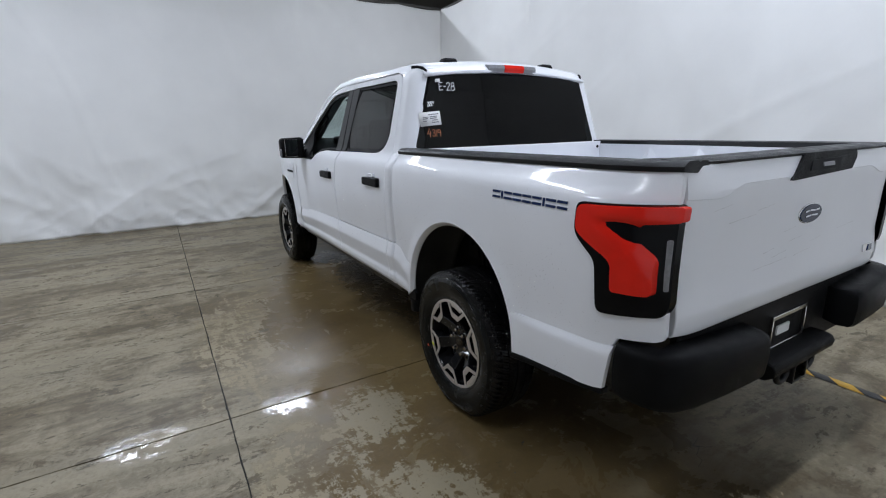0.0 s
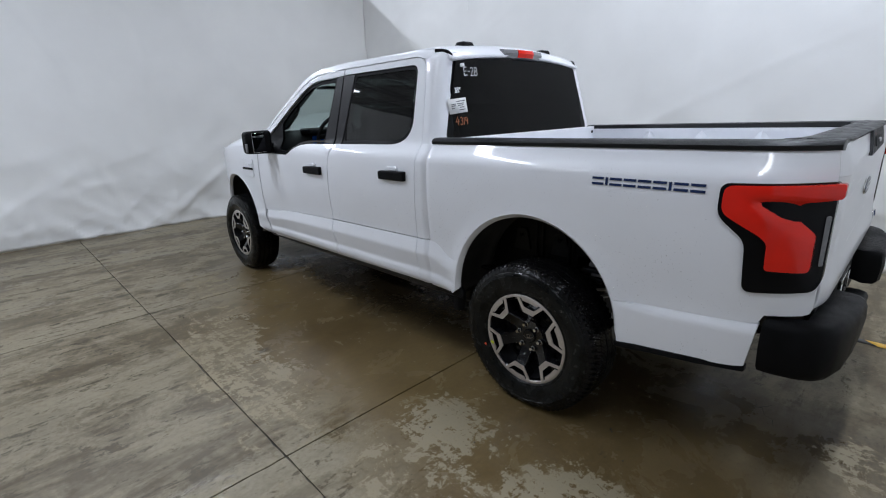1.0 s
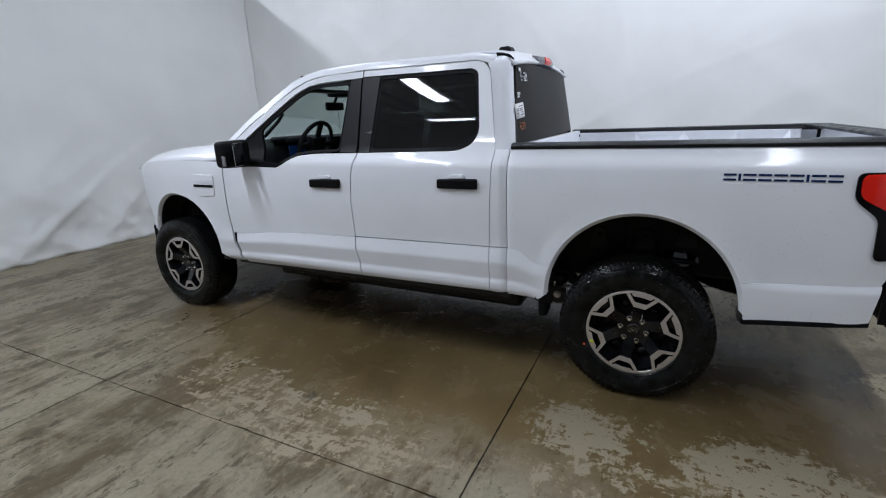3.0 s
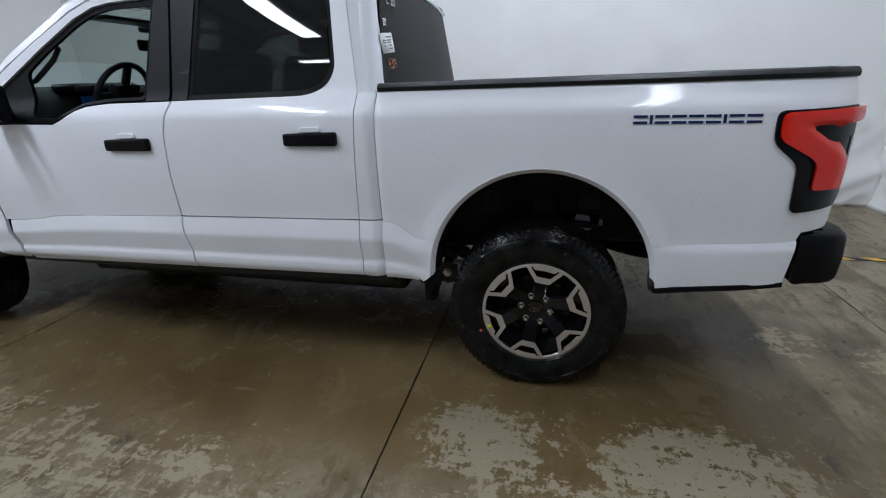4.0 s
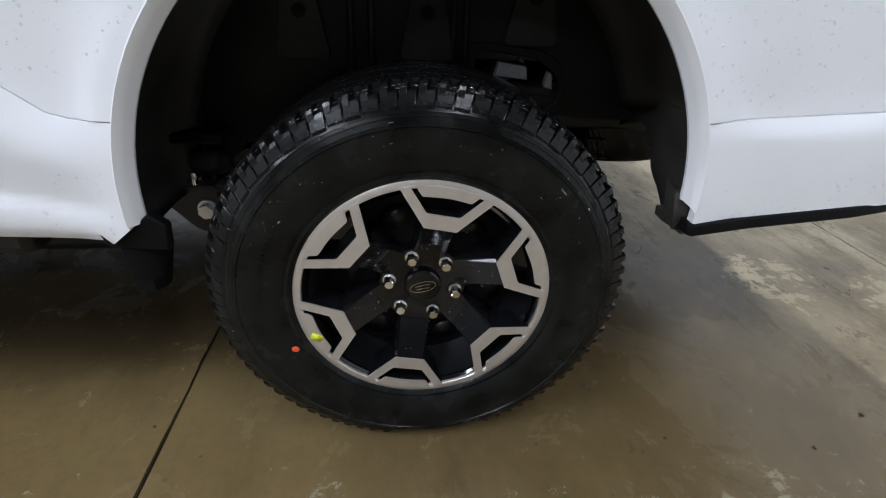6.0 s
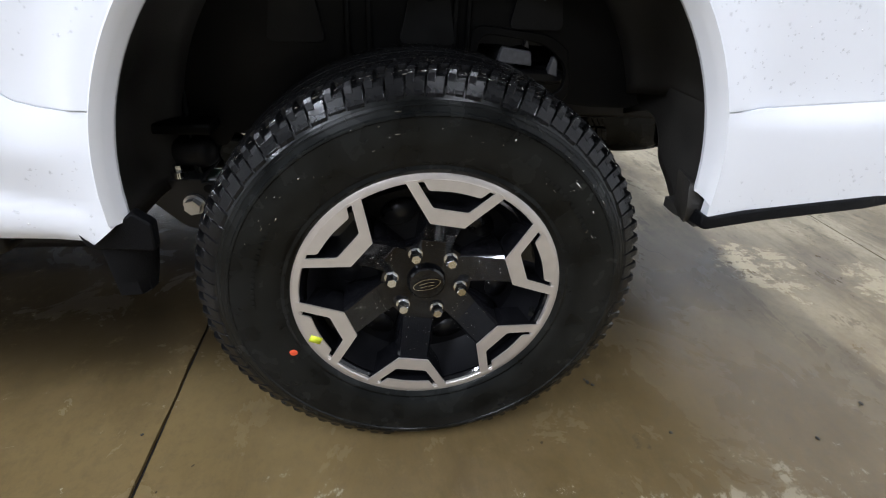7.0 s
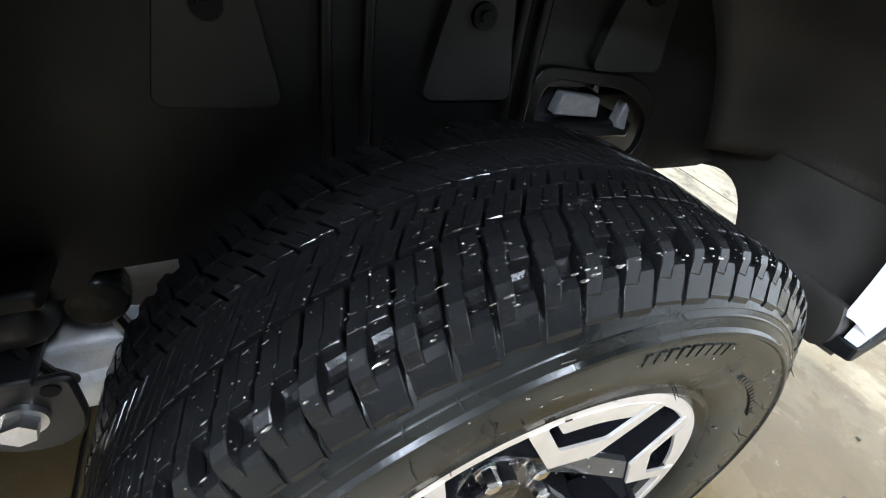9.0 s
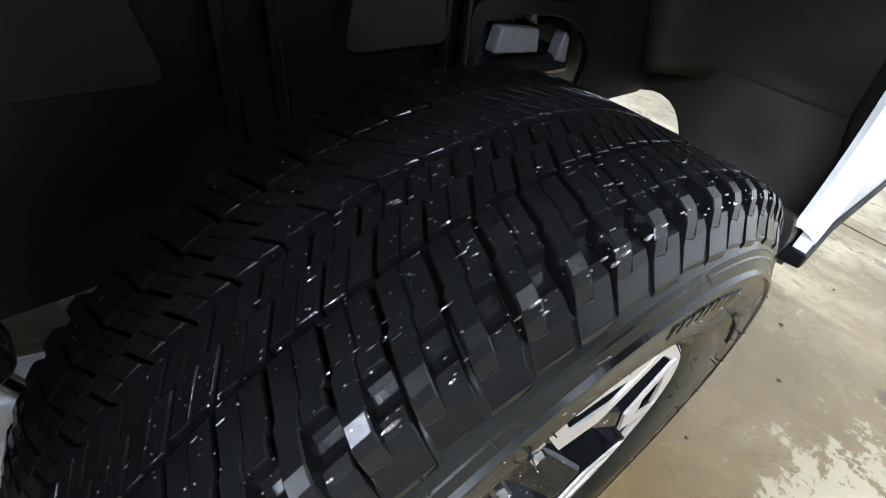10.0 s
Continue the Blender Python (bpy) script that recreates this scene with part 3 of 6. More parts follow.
def half(y, z):
    c = interp(y, CREASE)
    zz = 0.49 + (z - 0.49) * (0.785 - 0.49) / (c - 0.49) if z < c else (0.785 + (z - c) * (1.05 - 0.785) / (1.05 - c) if z < 1.05 else z)
    v = interp(c - z, LOWER_REAR) if y < 0 and z < c else interp(zz, PROFILE)
    if z < 1.15:
        k = min(1.0, 1.6 * arch_near(y, z))
        v = v * (1 - k) + 1.003 * k
    tuck = 1.0 - 0.28 * min(1.0, max(0.0, (z - 1.29) / 0.08)) if y < 0 else 1.0
    return v - plan(y) * tuck


def arch(a, z_low, step=14, grow=0.0, span=(0.0, 180.0)):
    """Points of a wheel opening, from its front foot over the top to its rear foot."""
    cy, cz, r = a
    r += grow
    pts = [(cy + r, z_low)]
    pts += [(cy + r * math.cos(radians(t)), cz + r * math.sin(radians(t))) for t in np.linspace(span[0], span[1], step * 2)]
    return pts + [(cy - r, z_low)]


def arch_meet(sign, off):
    """Where the rear wheel opening crosses the crease."""
    y = R0[0] + sign * 0.45
    for q in range(12):
        y = R0[0] + sign * math.sqrt(R0[2] ** 2 - (interp(y, CREASE) + off - R0[1]) ** 2)
    return (y, interp(y, CREASE) + off)


def crease_line(y0, y1, off):
    ys = [y0] + [p[0] for p in (CREASE if y1 > y0 else CREASE[::-1]) if min(y0, y1) < p[0] < max(y0, y1)] + [y1]
    return [(y, interp(y, CREASE) + off) for y in ys]


def flare_strip(a, side, z_low):
    """The raised lip round a wheel opening, rolled inwards."""
    cy, cz, r = a
    bm = bmesh.new()
    rings = []
    path = arch(a, z_low, 26)[:-1]
    for k, (y, z) in enumerate(path):
        if z <= cz:
            d = Vector((1.0 if y > cy else -1.0, 0.0))
        else:
            d = Vector((y - cy, z - cz)).normalized()
        ring = []
        for dr, e in ((0.004, -0.006), (0.002, 0.0006), (0.0, 0.0014), (-0.0022, -0.0005), (-0.0100, -0.0080), (-0.0112, -0.0100), (-0.0190, -0.0205), (-0.0203, -0.0230), (-0.0195, -0.030)):
            cut = 0.010 - 1.1 * dr if k == len(path) - 1 else 0.0  # slanted rear end
            ring.append((side * (half(y, max(z, 0.51)) + e), y + d.x * dr, z + d.y * dr + cut))
        rings.append(ring)
    loft(bm, rings)
    return bm


BEL = 1.372


def ease(a, b, t):
    t = min(1.0, max(0.0, (t - a) / (b - a)))
    return t * t * (3 - 2 * t)


def lens_fold(y, z):
    """The red lens: swollen to the rear and folded in towards its notch along a slanting ridge."""
    d = -0.555 * (y + 0.945) + 0.832 * (z - 1.165)
    return half(y, z) + 0.016 * ease(-0.98, -1.07, y) - 0.026 * ease(0.0, 0.05, d) * (1 - ease(1.20, 1.232, z))


def pane(y, z):
    """Side glass, barrelled between belt and roof."""
    return half(y, z) + 0.016 * (1 - ((z - 1.59) / 0.215) ** 2)


for side, tag in ((-1, "left"), (1, "right")):
    # bed side, above and below the crease
    a_up = [arch_meet(1, 0.0012)] + [p for p in arch(R0, 0.5) if p[1] > interp(p[0], CREASE) + 0.004] + [arch_meet(-1, 0.0012)]
    cr_front = [p for p in crease_line(a_up[0][0], 0.727, 0.0012)]
    cr_rear = [p for p in crease_line(-0.97, a_up[-1][0], 0.0012)]
    up = [(0.727, BEL), (-1.093, BEL + 0.012), (-1.105, 1.30), (-1.106, 0.838), (-1.100, 0.820), (-1.085, 0.813), (-0.985, 0.808)] + cr_rear[:-1] + a_up[::-1] + cr_front[1:]
    bm = sheet(up, lambda y, z: half(y, z) - 0.007 * min(1.0, max(0.0, (y - 0.705) / 0.022)) ** 2, side, dy=0.022)
    lo_f = [(0.727, 0.513), (0.54, 0.508), (0.501, 0.54)] + [p for p in arch(R0, 0.56) if p[1] < interp(p[0], CREASE) - 0.004 and p[0] > 0] + crease_line(arch_meet(1, -0.0012)[0], 0.727, -0.0012)
    sheet(lo_f, half, side, into=bm, dz=0.012, dy=0.04)
    lo_r = crease_line(-0.975, arch_meet(-1, -0.0012)[0], -0.0012) + [p for p in arch(R0, 0.55) if p[1] < interp(p[0], CREASE) - 0.004 and p[0] < 0] + [(-0.474, 0.545), (-0.95, 0.598)]
    sheet(lo_r, half, side, into=bm, dz=0.012)
    bed = part("bed_side", bm, WHITE, truck, "glossy white bed side wet with droplets", bevel=0.004)
    part("arch_flare", flare_strip(R0, side, 0.545), WHITE, bed, "white wheel arch lip", smooth=30)
    for y0, y1 in ((0.479, 0.725), (-0.965, -0.446)):
        part("crease_fold", sheet(crease_line(y0, y1, 0.012) + crease_line(y1, y0, -0.012), half, side, depth=0.003, out=-0.0045, dy=0.02, dz=0.5), WHITE, bed)
    # cab corner, below the belt
    rolled = lambda y, z: half(y, z) - 0.022 * min(1.0, max(0.0, (0.782 - y) / 0.046)) ** 2
    bm = sheet([(0.838, 0.803), (0.815, 1.365), (0.736, 1.365), (0.736, 0.803)], rolled, side, dy=0.01)
    sheet([(0.838, 0.797), (0.736, 0.797), (0.736, 0.515), (0.80, 0.512), (0.838, 0.517)], rolled, side, into=bm, dz=0.012, dy=0.01)
    part("cab_corner", bm, WHITE, truck, bevel=0.004)
    # front door
    bm = sheet([(3.018, 0.725), (3.028, 0.87), (3.012, 1.25), (2.80, 1.252), (2.47, 1.247), (2.42, 1.265), (2.33, 1.312), (2.27, 1.330), (2.15, 1.342), (1.777, 1.346), (1.812, 1.2), (1.825, 1.0), (1.823, 0.789)] + crease_line(1.85, 3.0, 0.0012), half, side)
    sheet(crease_line(2.985, 1.823, -0.0012) + [(1.823, 0.74), (1.803, 0.60), (1.797, 0.502), (2.4, 0.492), (2.93, 0.484), (2.955, 0.52)], half, side, into=bm, dz=0.012)
    frame_f = [(1.787, 1.866), (2.0, 1.862), (2.15, 1.850), (2.27, 1.824), (2.38, 1.780), (2.60, 1.660), (2.80, 1.535), (2.985, 1.40), (2.93, 1.38), (2.78, 1.478), (2.57, 1.620), (2.36, 1.748), (2.24, 1.797), (2.14, 1.812), (1.787, 1.824)]
    sheet(frame_f, half, side, depth=0.03, into=bm)
    door = part("front_door", bm, WHITE, truck, "white front door", bevel=0.004)
    win_f = rounded([(2.93, 1.28), (2.80, 1.262), (2.47, 1.258), (2.30, 1.336), (2.15, 1.352), (1.93, 1.356), (1.885, 1.815), (2.14, 1.806), (2.24, 1.79), (2.36, 1.742), (2.57, 1.614), (2.78, 1.472), (2.93, 1.372)], 0.03)
    pane_f = rounded([(2.60, 1.285), (2.46, 1.275), (2.30, 1.350), (2.15, 1.366), (1.945, 1.370), (1.90, 1.785), (2.13, 1.782), (2.24, 1.764), (2.35, 1.718), (2.56, 1.588), (2.68, 1.50)], 0.03)
    part("window_trim", sheet(win_f, half, side, holes=(pane_f,), depth=0.02, out=-0.012), TRIM, door)
    if side > 0:  # the near one is wound down
        part("window_glass", sheet(pane_f, pane, side, depth=0.004, out=-0.022, dz=0.015), GLASS_CLEAR, door, "clear side window")
    part("pillar_cover", sheet([(1.925, 1.350), (1.79, 1.350), (1.795, 1.820), (1.88, 1.818)], half, side, depth=0.012, out=-0.004), APPLIQUE, door, "satin black pillar cover", bevel=0.004)
    part("pillar_back", sheet([(1.84, 1.345), (1.74, 1.345), (1.74, 1.835), (1.84, 1.835)], half, side, depth=0.01, out=-0.020), TRIM, door)
    # rear door
    soft = [0.035, 0.032, 0.034, 0.036, 0.012, 0.011, 0.015]
    bm = sheet(rounded([(1.814, 0.789), (1.816, 1.0), (1.803, 1.2), (1.767, 1.347), (1.10, 1.356), (1.03, 1.366), (0.962, 1.398), (0.925, 1.465), (0.962, 1.790), (0.975, 1.812), (1.01, 1.826), (1.778, 1.828), (1.778, 1.867), (0.985, 1.868), (0.925, 1.852), (0.890, 1.80), (0.8195, 1.37), (0.828, 1.15), (0.8425, 0.803)], [0.001] * 4 + soft + [0.001, 0.001, 0.025, 0.028, 0.025, 0.001, 0.001, 0.001]), half, side)
    sheet([(1.814, 0.782), (0.8425, 0.797), (0.8425, 0.517), (1.4, 0.508), (1.788, 0.502), (1.794, 0.60), (1.814, 0.74)], half, side, into=bm, dz=0.012)
    rdoor = part("rear_door", bm, WHITE, truck, "white rear door", bevel=0.004)
    win_r = rounded([(1.69, 1.352), (1.10, 1.360), (1.03, 1.370), (0.966, 1.402), (0.929, 1.467), (0.966, 1.788), (0.979, 1.808), (1.012, 1.822), (1.65, 1.824)], [0.012] + soft + [0.012])
    pane_r = rounded([(1.665, 1.372), (1.11, 1.380), (1.045, 1.388), (0.986, 1.416), (0.952, 1.472), (0.986, 1.780), (0.997, 1.794), (1.02, 1.802), (1.63, 1.804)], [0.012, 0.032, 0.03, 0.03, 0.03, 0.007, 0.008, 0.010, 0.012])
    part("window_trim", sheet(win_r, half, side, holes=(pane_r,), depth=0.02, out=-0.010), TRIM, rdoor)
    part("window_glass", sheet(pane_r, pane, side, depth=0.004, out=-0.018, dz=0.015), GLASS_DARK, rdoor, "dark privacy glass")
    part("pillar_cover", sheet([(1.772, 1.350), (1.69, 1.352), (1.65, 1.822), (1.785, 1.822)], half, side, depth=0.012, out=-0.004), APPLIQUE, rdoor, "satin black pillar cover", bevel=0.004)
    # door handles: white cup above a black pull
    for dr, y0, y1, zc in ((door, 1.895, 2.150, 1.150), (rdoor, 0.905, 1.160, 1.174)):
        bm = sheet(rounded([(y0, zc - 0.030), (y1, zc - 0.030), (y1, zc + 0.024), (y0, zc + 0.030)], 0.012), lambda y, z: 1.0, side, depth=0.034, out=0.022, dy=0.5, dz=0.5)
        h = part("door_handle", bm, PLASTIC, dr, "black pull handle", bevel=0.008, segments=3)
        ym = (y0 + y1) / 2
        bm = sheet(rounded([(ym - 0.055, zc + 0.030), (ym + 0.055, zc + 0.028), (ym + 0.045, zc + 0.052), (ym - 0.045, zc + 0.054)], 0.02), lambda y, z: 1.0, side, depth=0.02, out=0.010, dy=0.5, dz=0.5)
        part("handle_cup", bm, WHITE, h, bevel=0.006)
    # front fender
    a_f = arch(F0, 0.50)
    fend = [(3.024, 1.25), (3.040, 0.87), (3.032, 0.73)] + [(2.998, 0.60), (2.968, 0.49), (3.10, 0.49)] + [p for p in a_f if p[0] < F0[0]][::-1][1:] + [p for p in a_f if p[0] >= F0[0]][::-1][:-1] + [(4.115, 0.66), (4.20, 0.66), (4.27, 0.95), (4.28, 1.20), (4.12, 1.262), (3.80, 1.285), (3.40, 1.290), (3.024, 1.285)]
    f = part("front_fender", sheet(fend, half, side), WHITE, truck, "white front fender", bevel=0.004)
    part("arch_flare", flare_strip(F0, side, 0.50), WHITE, f, "white wheel arch lip", smooth=30)
    if side < 0:
        cd = rounded([(3.375, 1.185), (3.135, 1.185), (3.145, 1.02), (3.33, 1.01), (3.375, 1.05)], 0.025)
        pd = part("charge_door", sheet(cd, half, side, depth=0.008, out=0.006), WHITE, f, "white charge port door with black slot", bevel=0.003)
        part("badge_bar", sheet([(3.37, 1.105), (3.15, 1.105), (3.15, 1.085), (3.37, 1.085)], half, side, depth=0.006, out=0.011), TRIM, pd)
        for q in range(6):
            y0 = 3.355 - q * 0.034
            part("badge_block", sheet(rounded([(y0, 1.118), (y0 - 0.026, 1.118), (y0 - 0.026, 1.145), (y0, 1.145)], 0.004), half, side, depth=0.005, out=0.009, dy=0.5, dz=0.5), WHITE, pd)
        # raised model badge on the bed side: plain dark blue bars
        y = -0.322
        for thin in (0, 1, 0, 0, 0, 0, 1, 0, 0):
            w = 0.010 if thin else 0.050
            for v0, v1 in (((0, 1),) if thin else ((0, 0.30), (0.70, 1))):
                zb = 1.226
                bm = sheet([(y, zb + v0 * 0.032), (y - w, zb + v0 * 0.032), (y - w, zb + v1 * 0.032), (y, zb + v1 * 0.032)], half, side, depth=0.006, out=0.004, dy=0.5, dz=0.5)
                part("badge_bar", bm, BADGE, bed)
            y -= w + 0.0085
    # roof rail and windscreen pillar: a rounded white band
    A = [(0.80, 1.872, 0.665), (0.86, 1.893, 0.685), (1.0, 1.905, 0.70), (1.8, 1.918, 0.705), (2.15, 1.905, 0.705), (2.30, 1.882, 0.706), (2.48, 1.829, 0.712), (2.85, 1.622, 0.745), (3.16, 1.42, 0.785)]
    B = [(0.86, 1.79, 0.795), (0.905, 1.850, 0.790), (0.985, 1.872, 0.784), (1.8, 1.871, 0.785), (2.15, 1.856, 0.788), (2.28, 1.829, 0.796), (2.39, 1.785, 0.808), (2.81, 1.538, 0.880), (3.03, 1.37, 0.928)]
    rings = []
    for (ya, za, xa), (yb, zb2, xb) in zip(A, B):
        ring = []
        for t in np.linspace(0, 1, 7):
            bulge = 0.020 * math.sin(math.pi * t)
            ring.append((side * (xa + (xb - xa) * t + bulge * 0.7), ya + (yb - ya) * t, za + (zb2 - za) * t + bulge))
        ring += [(side * (xb - 0.03), yb, zb2 - 0.01), (side * (xa - 0.02), ya, za - 0.03)]
        rings.append(ring)
    bm = bmesh.new()
    loft(bm, rings, True, True)
    part("roof_rail", bm, WHITE, truck, smooth=50)
    # rear cab pillar, rounding from the door to the back window
    rings = []
    for z in np.linspace(1.36, 1.885, 15):
        hx, yd = half(1.0, z), interp(z, [(1.36, 0.8155), (1.80, 0.886), (1.85, 0.912), (1.89, 0.925)])
        yw = interp(z, [(1.36, 0.73), (1.89, 0.80)])
        ring = [(side * hx, yd, z)]
        for t in np.linspace(0, 90, 7):
            ring.append((side * (hx - 0.10 + 0.10 * math.cos(radians(t)) - 0.004), yw + 0.075 - 0.075 * math.sin(radians(t)) + (0.0 if t else 0.004), z))
        ring.append((side * (hx - 0.17), yw, z))
        ring += [(side * (hx - 0.17), yw + 0.03, z), (side * (hx - 0.03), yd, z)]
        rings.append(ring)
    bm = bmesh.new()
    loft(bm, rings, True, True)
    part("rear_pillar", bm, WHITE, truck, smooth=50)
    # black seam trim where the pillar meets the roof
    bm = bmesh.new()
    tube(bm, [(side * 0.742, 0.872, 1.893), (side * 0.722, 0.84, 1.892), (side * 0.700, 0.812, 1.885), (side * 0.688, 0.797, 1.868), (side * 0.684, 0.788, 1.84)], 0.012, 8)
    part("seam_trim", bm, TRIM, truck)
    # exterior mirror
    bm = boxes((-0.10, 0.115, -0.055, 0.055, -0.10, 0.10))
    for v in bm.verts:
        v.co.z *= 0.92 if v.co.x * side > 0 else 1.0
        v.co.y += 0.03 if abs(v.co.x) > 0.1 and v.co.x * side > 0 else 0
    bmesh.ops.transform(bm, matrix=Matrix.Translation((side * 1.095, 2.755, 1.352)), verts=bm.verts[:])
    mir = part("door_mirror", bm, PLASTIC, truck, "black door mirror with clear side lamp", bevel=0.03, segments=4)
    bm = boxes((-0.085, 0.10, 0, 0.004, -0.080, 0.080))
    bmesh.ops.transform(bm, matrix=Matrix.Translation((side * 1.095, 2.688, 1.352)) @ Matrix.Rotation(radians(side * -22), 4, "Z"), verts=bm.verts[:])
    part("mirror_glass", bm, MIRROR, mir, bevel=0.002)
    bm = bmesh.new()
    tube(bm, [(side * 0.93, 2.80, 1.30), (side * 1.02, 2.78, 1.29), (side * 1.06, 2.765, 1.30)], [0.045, 0.032, 0.035], 10)
    part("mirror_arm", bm, PLASTIC, mir)
    part("side_lamp", boxes((side * 1.198 - 0.004, side * 1.198 + 0.008, 2.725, 2.755, 1.275, 1.345)), LENSGREY, mir, bevel=0.004)
    # tail lamp: smoked housing with a red folded band
    hous = rounded([(-0.807, 1.268), (-1.115, 1.280), (-1.115, 0.945), (-1.10, 0.905), (-0.912, 0.890), (-0.902, 1.075), (-0.807, 1.155)], [0.03, 0.015, 0.03, 0.03, 0.03, 0.03, 0.035])
    lamp = part("tail_lamp", sheet(hous, half, side, depth=0.035, out=0.010, dy=0.03, dz=0.05), LENSBLACK, truck, "smoked tail lamp with a folded red band", bevel=0.006)
    red = rounded([(-0.822, 1.262), (-1.132, 1.276), (-1.132, 1.226), (-1.034, 1.215), (-1.022, 1.172), (-1.076, 1.116), (-1.084, 1.098), (-1.084, 0.984), (-0.968, 0.980), (-0.966, 1.075), (-0.945, 1.098), (-0.822, 1.168)], [0.03, 0.012, 0.012, 0.03, 0.03, 0.02, 0.02, 0.015, 0.015, 0.015, 0.02, 0.03])
    part("red_lens", sheet(red, lens_fold, side, depth=0.034, out=0.022, dy=0.012, dz=0.012), LENSRED, lamp, "glossy red lens", bevel=0.016, segments=4)
    part("reverse_lens", sheet(rounded([(-1.098, 1.17), (-1.110, 1.17), (-1.110, 1.00), (-1.100, 1.00)], 0.008), half, side, depth=0.01, out=0.014, dy=0.03), LENSGREY, lamp)
    # rail cap along the bed
    rings = []
    for y in np.linspace(0.722, -1.10, 30):
        xo = half(y, 1.368)
        zt = 1.392 + 0.010 * (0.72 - y) / 1.8
        rings.append([(side * x, y, z) for x, z in ((xo + 0.006, zt - 0.026), (xo + 0.010, zt - 0.010), (xo - 0.004, zt + 0.003), (xo - 0.02, zt + 0.008), (xo - 0.06, zt + 0.008), (xo - 0.066, zt + 0.003), (xo - 0.075, zt + 0.003), (xo - 0.08, zt + 0.007), (xo - 0.115, zt + 0.005), (xo - 0.125, zt - 0.02), (xo - 0.10, zt - 0.035))])
    bm = bmesh.new()
    loft(bm, rings, True, True)
    part("bed_rail_cap", bm, CAPPLASTIC, truck, "black plastic bed rail cap", smooth=50)
    # inner bed wall with pressed gussets
    bm = boxes((side * 0.815 - 0.01, side * 0.815 + 0.01, -0.93, 0.66, 1.085, 1.375))
    inner = part("bed_wall", bm, WHITE_INNER, truck, bevel=0.004)
    for y in (-0.86, -0.52, -0.16, 0.20):
        bm = bmesh.new()
        pts = [(side * 0.805, y - 0.075, 1.26), (side * 0.805, y + 0.075, 1.26), (side * 0.805, y, 1.37)]
        tip = (side * 0.765, y, 1.27)
        vs = [bm.verts.new(p) for p in pts] + [bm.verts.new(tip)]
        for tri in ((0, 1, 3), (1, 2, 3), (2, 0, 3), (0, 2, 1)):
            bm.faces.new([vs[q] for q in tri])
        part("gusset", bm, WHITE_INNER, inner)
    part("bed_shelf", boxes((min(side * 0.80, side * 0.925), max(side * 0.80, side * 0.925), -0.80, 0.70, 1.345, 1.360)), WHITE_INNER, truck)

# ---- pickup truck: roof, glass, bonnet ----
def roof_z(x, y):
    z = 1.912 + 0.045 * (1 - (x / 0.71) ** 2)
    z -= 0.075 * max(0.0, (0.92 - y) / 0.145) ** 2
    z -= 0.085 * max(0.0, (y - 1.95) / 0.55) ** 2
    return z


bm = bmesh.new()
loft(bm, [[(x, y, roof_z(x, y)) for x in np.linspace(-0.705, 0.705, 25)] for y in (0.774, 0.785, 0.80, 0.82, 0.84, 0.87, 0.92, 1.0, 1.2, 1.5, 1.8, 2.0, 2.15, 2.3, 2.42, 2.47)])
roof = part("roof", bm, WHITE, truck, "white roof", smooth=60, solid=0.02)
bm = bmesh.new()
loft(bm, [[(x * (0.69 + 0.09 * t), 2.47 + 0.70 * t + 0.09 * (1 - x * x), roof_z(0.69 * x, 2.47) * (1 - t) + (1.385 + 0.03 * (1 - x * x)) * t) for x in np.linspace(-1, 1, 17)] for t in np.linspace(0, 1, 9)])
part("windscreen", bm, GLASS_CLEAR, truck, "clear windscreen", solid=0.004)
# back window: dark glass in a black surround
rw = rounded([(-0.812, 1.385), (0.812, 1.385), (0.655, 1.858), (-0.655, 1.858)], 0.03)


def back_y(x, z):
    return interp(z, [(1.36, 0.722), (1.89, 0.790)]) + 0.04 * (abs(x) / 0.8) ** 3 * 0.5 - 0.012


def back_sheet(outline, out, depth, holes=(), d=0.08):
    bm = fill(outline, holes)
    for v in np.arange(-0.8, 0.81, d):
        bmesh.ops.bisect_plane(bm, geom=bm.verts[:] + bm.edges[:] + bm.faces[:], dist=1e-5, plane_co=(0, v, 0), plane_no=(0, 1, 0))
    for v in bm.verts:
        x, z = v.co.y, v.co.z
        v.co = (x, back_y(x, z) - out, z)
    made = bmesh.ops.extrude_face_region(bm, geom=bm.faces[:], use_keep_orig=True)
    for v in made["geom"]:
        if isinstance(v, bmesh.types.BMVert):
            v.co.y += depth
    return bm


rwin = part("rear_window", back_sheet(rw, 0.0, 0.005), GLASS_BACK, truck, "dark rear window with paper sticker and marker numbers")
inner_rw = rounded([(-0.775, 1.41), (0.775, 1.41), (0.635, 1.838), (-0.635, 1.838)], 0.04)
part("window_surround", back_sheet(rounded([(-0.822, 1.378), (0.822, 1.378), (0.665, 1.866), (-0.665, 1.866)], 0.03), -0.006, 0.012, (inner_rw,)), TRIM, rwin)


def on_back(u, v):
    return (u, back_y(u, v) - 0.004, v)


